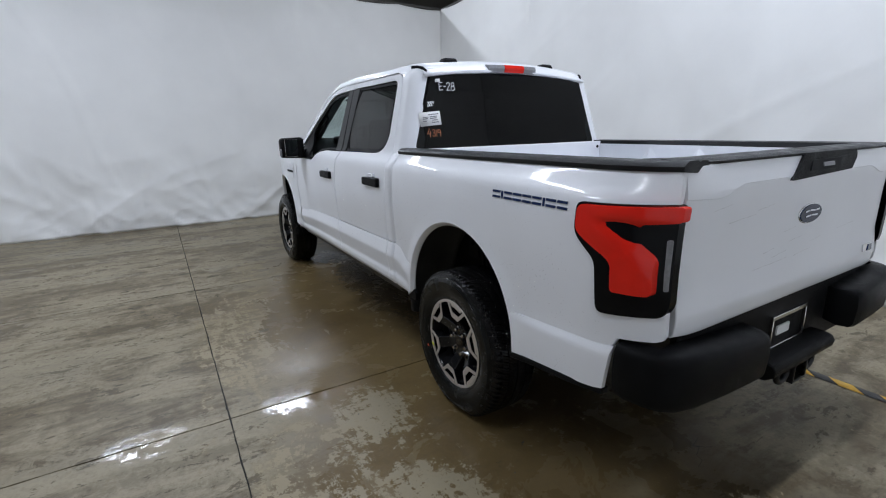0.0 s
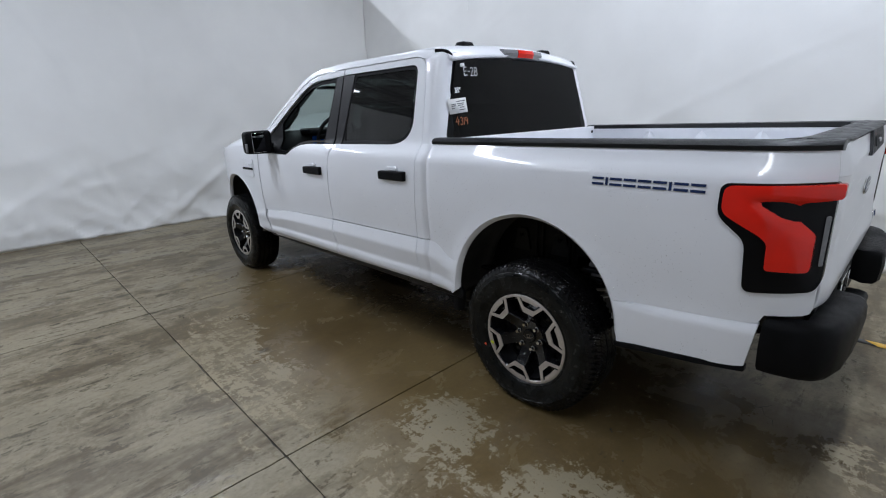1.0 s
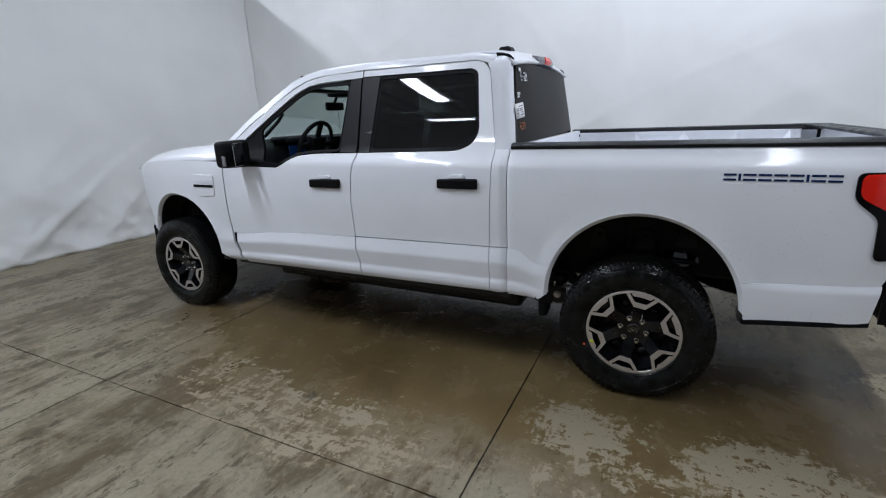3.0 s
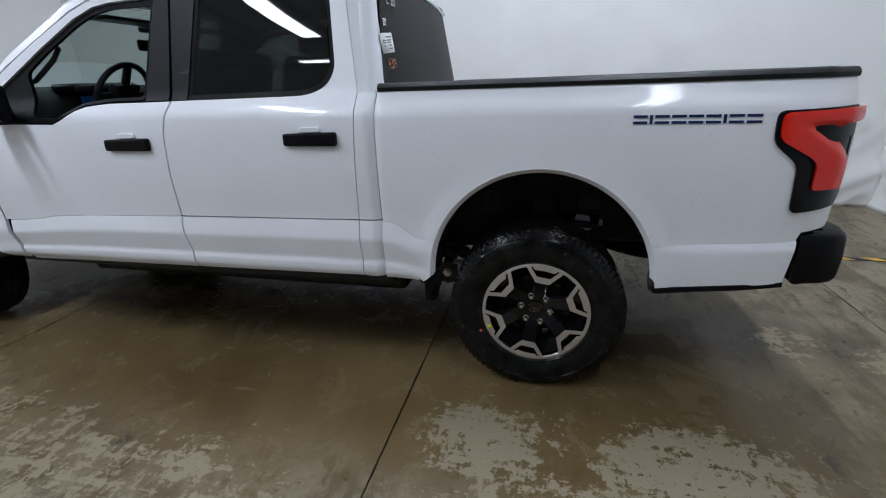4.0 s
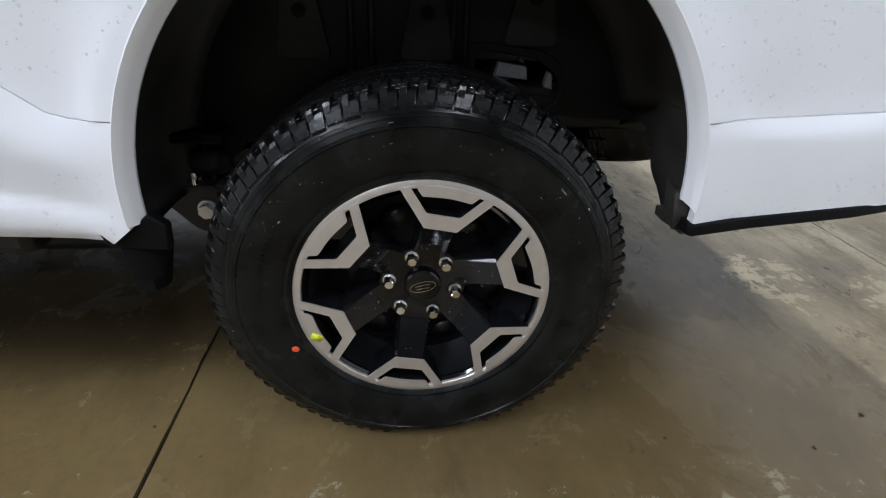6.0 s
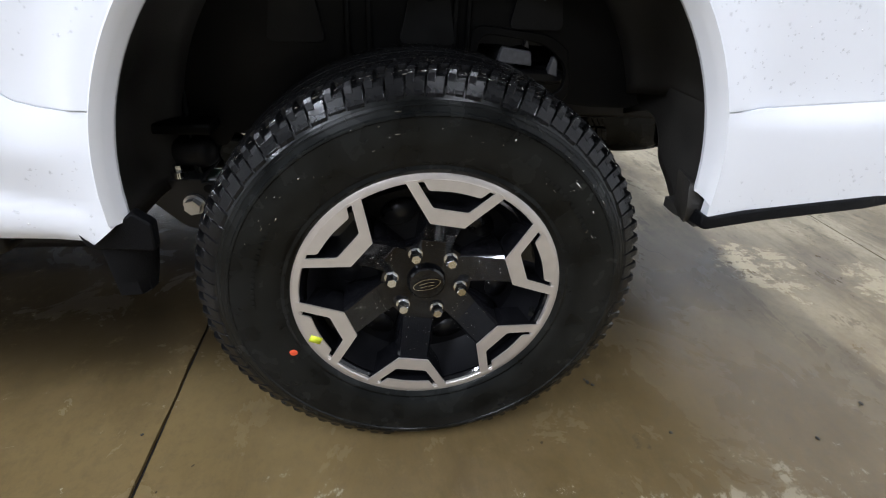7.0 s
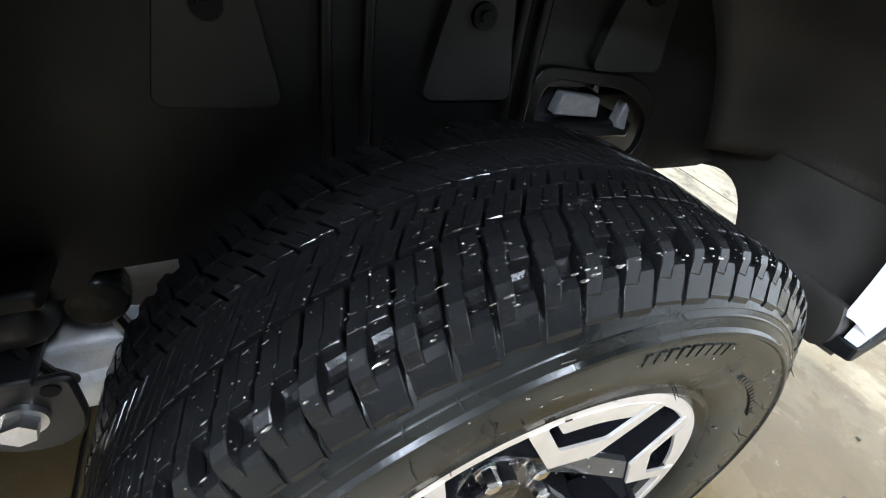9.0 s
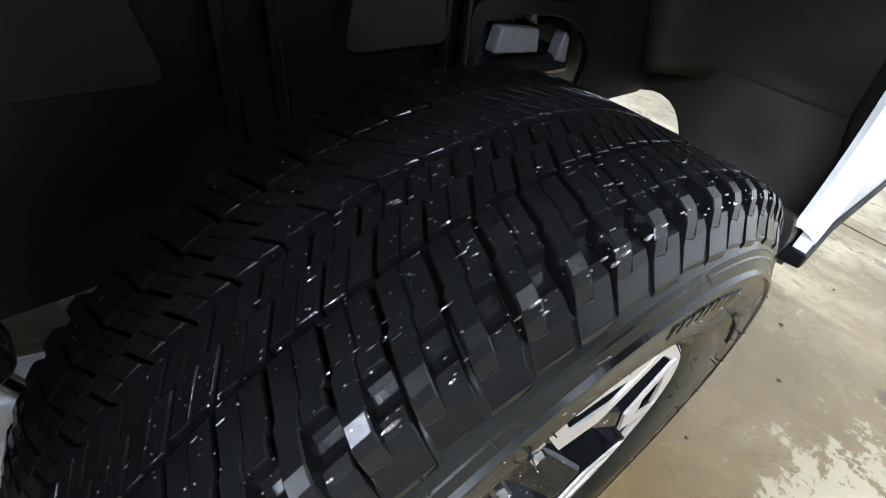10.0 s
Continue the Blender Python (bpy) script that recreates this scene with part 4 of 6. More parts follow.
st = Matrix.Rotation(radians(5), 2)
lab = [Vector((-0.690, 1.575)) + st @ Vector(p) for p in ((-0.076, -0.043), (0.076, -0.043), (0.076, 0.043), (-0.076, 0.043))]
bm = bmesh.new()
bm.faces.new([bm.verts.new(on_back(*p)) for p in lab])
paper = part("paper_sticker", bm, PAPER, rwin, "white printed paper sticker", solid=0.001)
bm = bmesh.new()
for (u0, u1, v) in ((-0.01, 0.06, 0.026), (-0.05, -0.015, 0.012), (-0.05, -0.02, 0.002), (0.0, 0.05, 0.012), (0.0, 0.045, 0.002), (0.015, 0.05, -0.010), (-0.05, -0.03, -0.012), (0.01, 0.055, -0.024)):
    a, b = (Vector((-0.690, 1.575)) + st @ Vector(p) for p in ((u0, v), (u1, v)))
    ribbon(bm, [a, b], 0.005, lambda u, v: (u, back_y(u, v) - 0.006, v))
part("print_bar", bm, INK, paper)


def marks(name, strokes, x, z, size, width, mat, label):
    """Hand-written marks on the back window; strokes in units of the letter height."""
    bm = bmesh.new()
    for s in strokes:
        ribbon(bm, [(x + u * size, z + v * size) for u, v in s], width, on_back)
    return part(name, bm, mat, rwin, label)


arc = lambda cu, cv, r, a0, a1, n=9, e=1.0: [(cu + r * math.cos(radians(t)), cv + e * r * math.sin(radians(t))) for t in np.linspace(a0, a1, n)]
marks("white_marking", [[(0.5, 1), (0, 0.95), (0, 0), (0.5, 0.05)], [(0, 0.5), (0.4, 0.52)], [(0.7, 0.5), (1.0, 0.5)], arc(1.4, 0.75, 0.25, 160, -60) + [(1.15, 0.0), (1.7, 0.05)], arc(2.1, 0.78, 0.22, 0, 360, 13), arc(2.1, 0.27, 0.28, 0, 360, 13)], -0.606, 1.752, 0.048, 0.0045, CHALKW, "white hand-written E-28")
marks("orange_marking", [[(0.35, 1), (0, 0.35), (0.6, 0.4)], [(0.5, 0.75), (0.42, -0.1)], arc(1.05, 0.75, 0.22, 140, -80) + arc(1.05, 0.25, 0.26, 80, -140), [(1.6, 0.9), (1.55, 0.0)], arc(2.0, 0.72, 0.24, 0, 360, 12), [(2.24, 0.75), (2.2, 0.0)]], -0.718, 1.466, 0.043, 0.004, CHALKO, "orange hand-written digits")
marks("white_scribble", [[(0, 0), (0.2, 0.8), (0.4, 0.1), (0.6, 0.9), (0.8, 0.2), (1.0, 0.9), (1.3, 0.6)], [(0, 0.8), (1.4, 0.85)], [(0.1, 0.1), (1.0, 0.15)]], -0.700, 1.650, 0.034, 0.005, CHALKW, "white marker scribble")
bm = bmesh.new()
bm.faces.new([bm.verts.new(on_back(*p)) for p in ((-0.634, 1.800), (-0.596, 1.804), (-0.598, 1.824), (-0.632, 1.820))])
part("small_sticker", bm, PAPER, rwin, solid=0.001)
# white cab back panel under the glass
part("cab_back", boxes((-0.90, 0.90, 0.728, 0.75, 0.60, 1.376)), WHITE, truck, bevel=0.005)
# high brake lamp and antenna fins
bm = bmesh.new()
loft(bm, [[(x, 0.772 + dy + 0.02 * (x / 0.21) ** 2, z) for dy, z in ((0.02, 1.930), (-0.016, 1.925), (-0.024, 1.904), (-0.016, 1.876), (0.02, 1.874))] for x in np.linspace(-0.21, 0.21, 9)], True, True)
chl = part("high_brake_lamp", bm, LENSGREY, truck, "clear and red high brake lamp")
bm = bmesh.new()
loft(bm, [[(x, 0.769 + dy + 0.02 * (x / 0.21) ** 2, z) for dy, z in ((0.02, 1.931), (-0.016, 1.926), (-0.026, 1.904), (-0.016, 1.878), (0.02, 1.876))] for x in np.linspace(-0.085, 0.085, 7)], True, True)
part("red_lens", bm, LENSRED, chl, "red centre lens")
for x in (-0.445, 0.42):
    bm = boxes((x - 0.062, x + 0.062, 0.86, 0.96, 1.918, 1.968))
    for v in bm.verts:
        if v.co.z > 1.95:
            v.co.x = x + (v.co.x - x) * 0.75
            v.co.y = 0.91 + (v.co.y - 0.91) * 0.7
    part("antenna_pod", bm, PLASTIC, roof, "black roof antenna pod", bevel=0.014, segments=3)


# bonnet
def hood_z(x, y):
    t = (y - 3.12) / 1.25
    z = 1.385 - 0.02 * t - 0.09 * max(0, t) ** 3
    z += 0.020 * (1 - (x / 0.9) ** 2)
    e = abs(x) / (0.972 - plan(y) * 0.95)
    return z - 0.085 * max(0.0, (e - 0.70) / 0.30) ** 2.2


bm = bmesh.new()
loft(bm, [[(x * (0.981 - plan(y) * 0.97), y + 0.05 * (1 - x * x), hood_z(x * (0.972 - plan(y) * 0.95), y)) for x in np.linspace(-1, 1, 29)] for y in np.linspace(3.03, 4.42, 20)])
part("bonnet", bm, WHITE, truck, "white bonnet", smooth=60, solid=0.015)
# front end
bm = bmesh.new()
loft(bm, [[(x * 0.60, 4.44 - 0.17 * x * x, z) for x in np.linspace(-1, 1, 15)] for z in (0.66, 0.85, 1.05, 1.27)])
part("grille", bm, TRIM, truck, "black closed grille", solid=0.03)
for side in (-1, 1):
    bm = bmesh.new()
    loft(bm, [[(side * (0.82 - 0.14 * t), 4.255 + 0.11 * t, z) for t in np.linspace(0, 1, 6)] for z in (0.92, 1.05, 1.18, 1.235)])
    part("headlamp", bm, LENSCLEAR, truck, "clear headlamp", solid=0.02)
bm = bmesh.new()
loft(bm, [[(x * 0.885, 4.60 - 0.42 * abs(x) ** 2.6, z) for x in np.linspace(-1, 1, 25)] for z in (0.36, 0.42, 0.60, 0.68)])
loft(bm, [[(side * (0.885 - 0.01 * k), y, z) for k, (y, z) in enumerate(((4.19, 0.68), (4.19, 0.36), (4.06, 0.40), (4.08, 0.66)))] for side in (-1, -0.97)])
part("front_bumper", bm, PLASTIC, truck, "black front bumper", solid=0.03)

# ---- pickup truck: load bed, tailgate and rear bumper ----
part("bed_floor", boxes((-0.67, 0.67, -1.10, 0.70, 0.83, 0.86)), WHITE_INNER, truck)
for side in (-1, 1):
    wb = boxes((min(side * 0.67, side * 0.66), max(side * 0.67, side * 0.66), -1.08, 0.66, 0.86, 1.085))
    box(wb, min(side * 0.66, side * 0.825), max(side * 0.66, side * 0.825), -1.08, 0.66, 1.077, 1.087)
    part("bed_wheelhouse", wb, WHITE_INNER, truck, bevel=0.004)
bulk = part("bed_front_wall", boxes((-0.86, 0.86, 0.655, 0.700, 0.84, 1.392)), WHITE_INNER, truck, "white bed bulkhead", bevel=0.008)
for x in (-0.775, 0.775):
    bm = bmesh.new()
    tube(bm, [(x, 0.650, 1.352), (x, 0.657, 1.352)], 0.011, 12)
    part("tie_hole", bm, TRIM, bulk)


def gate_y(z):
    return interp(z, [(0.818, -1.118), (0.832, -1.128), (0.86, -1.132), (0.89, -1.134), (0.92, -1.130), (1.00, -1.118), (1.20, -1.118), (1.28, -1.122), (1.32, -1.119), (1.405, -1.100)])


GX = 0.834
bm = bmesh.new()
zs = (0.818, 0.824, 0.832, 0.845, 0.86, 0.875, 0.89, 0.905, 0.95, 1.0, 1.1, 1.2, 1.26, 1.29, 1.32, 1.36, 1.395)
rings = []
for x in np.linspace(-GX, GX, 25):
    wrap = 0.022 * max(0.0, (abs(x) - 0.70) / 0.134) ** 2
    rings.append([(x, gate_y(z) + wrap, z) for z in zs] + [(x, -1.050, 1.395), (x, -1.050, 0.818)])
loft(bm, rings, True, True)
gate = part("tailgate", bm, WHITE, truck, "white tailgate with oval emblem, scuffed", smooth=40, bevel=0.004)
for side in (-1, 1):
    part("gate_seal", boxes((min(side * 0.8355, side * 0.846), max(side * 0.8355, side * 0.846), -1.082, -1.03, 0.82, 1.375)), TRIM, truck)
rings = []
for x in np.linspace(-0.842, 0.842, 21):
    wrap = 0.045 * max(0.0, (abs(x) - 0.68) / 0.162) ** 2
    rings.append([(x, y + wrap, z) for y, z in ((-1.104, 1.393), (-1.109, 1.402), (-1.098, 1.409), (-1.055, 1.412), (-1.046, 1.411), (-1.040, 1.407), (-1.03, 1.411), (-0.985, 1.410), (-0.972, 1.402), (-0.975, 1.388))])
bm = bmesh.new()
loft(bm, rings, True, True)
part("gate_cap", bm, CAPPLASTIC, gate, "black plastic tailgate cap", smooth=50)


def on_gate(u, v, out):
    return (u, gate_y(v) - out + 0.022 * max(0.0, (abs(u) - 0.70) / 0.134) ** 2, v)


def gate_plate(outline, out, depth, holes=()):
    bm = fill(outline, holes)
    for v in np.arange(0.8, 1.42, 0.03):
        bmesh.ops.bisect_plane(bm, geom=bm.verts[:] + bm.edges[:] + bm.faces[:], dist=1e-5, plane_co=(0, 0, v), plane_no=(0, 0, 1))
    for u in (-0.80, -0.76, -0.72, 0.72, 0.76, 0.80):
        bmesh.ops.bisect_plane(bm, geom=bm.verts[:] + bm.edges[:] + bm.faces[:], dist=1e-5, plane_co=(0, u, 0), plane_no=(0, 1, 0))
    for v in bm.verts:
        v.co = on_gate(v.co.y, v.co.z, out)
    made = bmesh.ops.extrude_face_region(bm, geom=bm.faces[:], use_keep_orig=True)
    for v in made["geom"]:
        if isinstance(v, bmesh.types.BMVert):
            v.co.y += depth
    return bm


part("gate_spoiler", gate_plate(rounded([(-0.831, 1.391), (-0.831, 1.287), (-0.645, 1.281), (-0.555, 1.319), (0.555, 1.319), (0.645, 1.281), (0.831, 1.287), (0.831, 1.391)], [0.004, 0.004, 0.05, 0.04, 0.04, 0.05, 0.004, 0.004]), 0.0022, 0.004), WHITE, gate, bevel=0.0018)
hb = part("handle_bezel", gate_plate(rounded([(-0.105, 1.402), (0.360, 1.402), (0.365, 1.372), (0.30, 1.322), (-0.225, 1.306), (-0.185, 1.335)], 0.012), 0.012, 0.02), PLASTIC, gate, "black tailgate handle", bevel=0.005)
part("handle_flap", gate_plate(rounded([(-0.06, 1.374), (0.20, 1.374), (0.17, 1.338), (-0.09, 1.334)], 0.01), 0.016, 0.01), TRIM, hb, bevel=0.004)
part("handle_lock", gate_plate(rounded([(0.02, 1.362), (0.12, 1.362), (0.12, 1.346), (0.02, 1.346)], 0.005), 0.019, 0.01), LENSGREY, hb, bevel=0.002)
# long shallow scuffs across the tailgate
rnd = random.Random(17)
for u0, v0, run in ((-0.42, 1.215, 0.12), (-0.60, 1.19, 0.17), (-0.20, 1.105, 0.10), (-0.15, 1.06, 0.12), (-0.26, 1.015, 0.11), (-0.40, 0.985, 0.26), (-0.08, 0.995, 0.14), (0.05, 1.035, 0.09), (-0.33, 1.04, 0.08), (0.30, 1.06, 0.16), (-0.70, 1.242, 0.10)):
    bm = bmesh.new()
    ribbon(bm, [(u0 + run * q / 6, v0 + 0.012 * q / 6 + rnd.uniform(-0.0012, 0.0012)) for q in range(7)], 0.0022, lambda u, v: on_gate(u, v, 0.0006))
    part("scuff", bm, SCUFF, gate)
oval = lambda cx, cz, a, b, n=28: [(cx + a * math.cos(t), cz + b * math.sin(t)) for t in np.linspace(0, 2 * math.pi, n, endpoint=False)]
em = part("emblem", gate_plate(oval(0.0, 1.160, 0.098, 0.042), 0.005, 0.010), CHROME, gate, "chrome-rimmed dark blue oval emblem", bevel=0.003)
part("emblem_field", gate_plate(oval(0.0, 1.160, 0.092, 0.0375), 0.0075, 0.006), OVALBLUE, em, bevel=0.002)
bm = bmesh.new()
for s in ([(-0.055, 0.010), (-0.02, 0.014), (0.03, 0.011), (0.06, 0.013)], [(-0.045, -0.010), (0.0, -0.007), (0.05, -0.009)]):
    ribbon(bm, [(u, 1.160 + v) for u, v in s], 0.007, lambda u, v: on_gate(u, v, 0.0088))
part("emblem_line", bm, CHROME, em)
bg = part("corner_badge", gate_plate(rounded([(0.600, 0.905), (0.690, 0.905), (0.695, 0.940), (0.605, 0.940)], 0.004), 0.007, 0.008), CHROME, gate, "small chrome and blue badge", bevel=0.002)
part("badge_field", gate_plate([(0.64, 0.909), (0.688, 0.909), (0.692, 0.936), (0.66, 0.936)], 0.010, 0.004), BADGE, bg)

# bumper: two stepped end blocks, a low middle and a plate recess
bump = new("rear_bumper")
bump.parent = truck
tagged(bump, "black stepped rear bumper with an empty plate frame")


def bumper_block(side):
    path = [(0.970, -0.985), (0.970, -1.04), (0.958, -1.10), (0.930, -1.155), (0.88, -1.188), (0.80, -1.208), (0.62, -1.222), (0.43, -1.228), (0.395, -1.218), (0.378, -1.175)]
    rings = []
    for k, (x, y) in enumerate(path):
        ix, iy = (0.91, -1.00) if k < 2 else (min(x, 0.88), -1.09)
        inn = Vector((ix - x, iy - y)).normalized()
        ring = []
        for d, z in ((0.016, 0.592), (0.002, 0.612), (-0.004, 0.69), (0.0, 0.765), (0.008, 0.785), (0.025, 0.795), (0.07, 0.798), (0.12, 0.798), (0.125, 0.775), (0.10, 0.61)):
            dd = min(d, 0.9 * math.hypot(ix - x, iy - y)) if d > 0 else d
            ring.append((side * (x + inn.x * dd), y + inn.y * dd, z - 0.028 * max(0.0, (0.80 - x) / 0.42) * (z > 0.7)))
        rings.append(ring)
    bm = bmesh.new()
    loft(bm, rings, True, True)
    ob = part("end_block", bm, PLASTIC, bump, smooth=45)
    return ob


for side in (-1, 1):
    bumper_block(side)
rings = [[(x, y, z) for y, z in ((-1.10, 0.50), (-1.17, 0.512), (-1.198, 0.535), (-1.204, 0.562), (-1.192, 0.584), (-1.16, 0.592), (-1.10, 0.592))] for x in np.linspace(-0.27, 0.27, 9)]
bm = bmesh.new()
loft(bm, rings, True, True)
part("middle_step", bm, PLASTIC, bump, smooth=45, bevel=0.006)
part("recess_panel", boxes((-0.80, 0.80, -1.105, -1.075, 0.52, 0.813)), PLASTIC, bump, bevel=0.006)
fr = bmesh.new()
PY = -1.106
for s in ((-0.150, 0.150, PY - 0.014, PY, 0.722, 0.740), (-0.150, 0.150, PY - 0.014, PY, 0.592, 0.601), (-0.150, -0.142, PY - 0.014, PY, 0.601, 0.722), (0.142, 0.150, PY - 0.014, PY, 0.601, 0.722)):
    box(fr, *s)
part("plate_frame", fr, CHROME, bump, "chrome empty plate frame", bevel=0.002)
part("plate_tab", boxes((-0.085, 0.020, PY - 0.006, PY + 0.001, 0.640, 0.680)), PAPER, bump)
hitch = bmesh.new()
for s in ((-0.06, 0.06, -1.19, -0.95, 0.520, 0.532), (-0.06, 0.06, -1.19, -0.95, 0.438, 0.450), (-0.06, -0.048, -1.19, -0.95, 0.450, 0.520), (0.048, 0.06, -1.19, -0.95, 0.450, 0.520)):
    box(hitch, *s)
tube(hitch, [(-0.5, -1.02, 0.52), (0.5, -1.02, 0.52)], 0.03, 10)
for x in (-0.115, 0.115):  # loops for the safety chains
    tube(hitch, [(x + 0.045 * math.cos(q), -1.165, 0.492 + 0.034 * math.sin(q)) for q in np.linspace(0, 2 * math.pi, 17)], 0.013, 8)
part("tow_receiver", hitch, CHASSIS, bump, "black tow receiver", bevel=0.003)
# body side lower edge trims, mud flaps
for side in (-1, 1):
    bm = bmesh.new()
    loft(bm, [[(side * (half(y, 0.57) + e), y, zb + dz) for e, dz in ((0.004, 0.004), (0.006, -0.020), (-0.03, -0.024), (-0.03, 0.004))] for y, zb in ((-0.468, 0.553), (-0.482, 0.548), (-0.60, 0.560), (-0.80, 0.582), (-0.955, 0.600))], True, True)
    part("lower_trim", bm, PLASTIC, truck, "black lower edge trim", bevel=0.004)
    bm = bmesh.new()
    loft(bm, [[(side * x, y, z) for x, y in ((0.986, ya), (0.984, yb), (0.960, yc), (0.950, yc - 0.003), (0.968, yb - 0.010), (0.972, ya - 0.003))] for z, ya, yb, yc in ((0.520, 0.537, 0.505, 0.468), (0.480, 0.536, 0.503, 0.470), (0.430, 0.534, 0.501, 0.482), (0.404, 0.533, 0.500, 0.490))], True, True)
    part("mud_flap", bm, PLASTIC, truck, "black front mud flap of the rear wheel", bevel=0.002)
    bm = sheet(rounded([(0.562, 0.530), (0.553, 0.499), (0.455, 0.492), (0.450, 0.540), (0.476, 0.562), (0.506, 0.536)], 0.006), lambda y, z: 0.990, side, depth=0.024, dy=9, dz=9)
    part("flap_mount", bm, PLASTIC, truck, bevel=0.005)
    # side sill underside
    part("sill", boxes((min(side * 0.955, side * 0.70), max(side * 0.955, side * 0.70), 0.70, 3.05, 0.46, 0.56)), CHASSIS, truck, bevel=0.02)
    # dark inner body behind the panel gaps
    part("inner_body", boxes((min(side * 0.955, side * 0.93), max(side * 0.955, side * 0.93), 0.56, 3.10, 0.52, 1.22)), CHASSIS, truck)

# ---- underbody ----
part("battery_case", boxes((-0.62, 0.62, 0.75, 2.95, 0.27, 0.50)), CHASSIS, truck, "black underfloor battery case", bevel=0.03)
for side in (-1, 1):
    part("frame_rail", boxes((min(side * 0.56, side * 0.46), max(side * 0.56, side * 0.46), -1.06, 0.15, 0.60, 0.74), (min(side * 0.562, side * 0.458), max(side * 0.562, side * 0.458), 0.10, 0.52, 0.545, 0.72), (min(side * 0.565, side * 0.455), max(side * 0.565, side * 0.455), 0.46, 4.1, 0.46, 0.70)), CHASSIS, truck, "black frame rail", bevel=0.01)
part("rear_crossmember", boxes((-0.5, 0.5, -0.16, 0.16, 0.36, 0.56)), CHASSIS, truck, bevel=0.03)
part("cab_floor", boxes((-0.90, 0.90, 0.76, 3.15, 0.56, 0.60)), CHASSIS, truck)
part("bed_underside", boxes((-0.655, 0.655, -1.08, 0.70, 0.775, 0.825)), CHASSIS, truck)


def liner(a, side, rear):
    """Wheel housing: a ribbed dome, an inner wall with an access hole and a trailing skirt."""
    cy, cz, r = a
    r += 0.004
    bm = bmesh.new()
    angs = np.linspace(-8, 164 if rear else 188, 50)
    xs = (0.985, 0.95, 0.90, 0.85, 0.81, 0.78, 0.75, 0.73, 0.71, 0.69)
    rings = []
    for t in angs:
        ring = []
        for k, x in enumerate(xs):
            rr = r + (0.022 if k else -0.018) - 0.045 * max(0, (0.78 - x) / 0.09) ** 2
            rr += 0.010 * (math.sin(radians(t * 9)) > 0.3) * (0 < k < 6)
            z = cz + rr * math.sin(radians(t))
            y = cy + rr * math.cos(radians(t))
            ring.append((side * min(x, half(y, max(z, 0.52)) - (0.014 if k else 0.029)), y, z))
        rings.append(ring)
    loft(bm, rings)
    well = part("wheel_liner", bm, LINER_PALE, truck, "black plastic wheel liner", smooth=50, solid=0.003)
    wall = [(cy + 0.47, 0.56)] + [(cy + (r - 0.0) * math.cos(radians(t)), max(cz + r * math.sin(radians(t)), 0.668 if t > 90 else 0.0)) for t in np.linspace(8, 172, 30)] + [(cy - 0.46, 0.660), (cy - 0.38, 0.660), (cy - 0.30, 0.668), (cy + 0.1, 0.66), (cy + 0.2, 0.608), (cy + 0.30, 0.598), (cy + 0.375, 0.594), (cy + 0.395, 0.565)]
    hole = rounded([(cy - 0.110, 0.700), (cy - 0.300, 0.686), (cy - 0.305, 0.742), (cy - 0.25, 0.784), (cy - 0.114, 0.800)], 0.03)
    bm = sheet(wall, lambda y, z: 0.690, side, holes=(hole,), dy=9, dz=9, depth=0.004)
    part("inner_wall", bm, LINER, well)
    bm = sheet(rounded([(p[0] * 1.0 + (0.016 if p[0] > cy - 0.21 else -0.016), p[1] + (0.016 if p[1] > 0.75 else -0.016)) for p in hole], 0.001, 1), lambda y, z: 0.697, side, holes=(hole,), dy=9, dz=9, depth=0.006)
    part("hole_rim", bm, LINER, well, bevel=0.002)
    # pressed pads with clips
    for y, z in ((0.235, 0.845), (-0.012, 0.850), (-0.225, 0.885)):
        bm = sheet(rounded([(cy + y - 0.030, z + 0.05), (cy + y + 0.030, z + 0.05), (cy + y + 0.055, z - 0.075), (cy + y - 0.055, z - 0.075)], 0.015), lambda yy, zz: 0.690 + 0.10 * max(0.0, zz - z + 0.02), side, dy=0.04, dz=0.03, depth=0.02, out=0.012)
        pad = part("liner_pad", bm, PAD, well, bevel=0.006)
        bm = bmesh.new()
        tube(bm, [(side * 0.700, cy + y, z + 0.012), (side * 0.712, cy + y, z + 0.012)], 0.013, 12)
        tube(bm, [(side * 0.712, cy + y, z + 0.012), (side * 0.716, cy + y, z + 0.012)], 0.006, 8)
        part("clip", bm, PLASTIC, pad)
    # vertical ribs on the inner wall
    for y in (0.14, 0.10, -0.065, -0.09):
        box_y = cy + y
        part("liner_rib", boxes((min(side * 0.69, side * 0.702), max(side * 0.69, side * 0.702), box_y - 0.006, box_y + 0.006, 0.70, 1.0)), LINER, well, bevel=0.004)
    # trailing skirt behind the tyre
    rings = []
    for x, low in ((0.985, 0.532), (0.95, 0.524), (0.92, 0.516), (0.895, 0.511), (0.866, 0.512), (0.845, 0.528), (0.82, 0.546), (0.785, 0.566), (0.772, 0.578), (0.765, 0.590), (0.757, 0.612), (0.748, 0.628), (0.738, 0.641), (0.724, 0.651), (0.705, 0.656), (0.69, 0.655), (0.664, 0.647), (0.62, 0.633), (0.585, 0.619)):
        rings.append([(side * x, cy - math.sqrt((r + 0.026) ** 2 - (z - cz) ** 2), z) for z in list(np.linspace(low, 0.675, 7)) + [0.70, 0.73, 0.77]])
    bm = bmesh.new()
    loft(bm, rings)
    part("trailing_skirt", bm, LINER_PALE, well, smooth=60, solid=0.005)
    # folded foot of the skirt with the clip over the lip's end
    bm = bmesh.new()
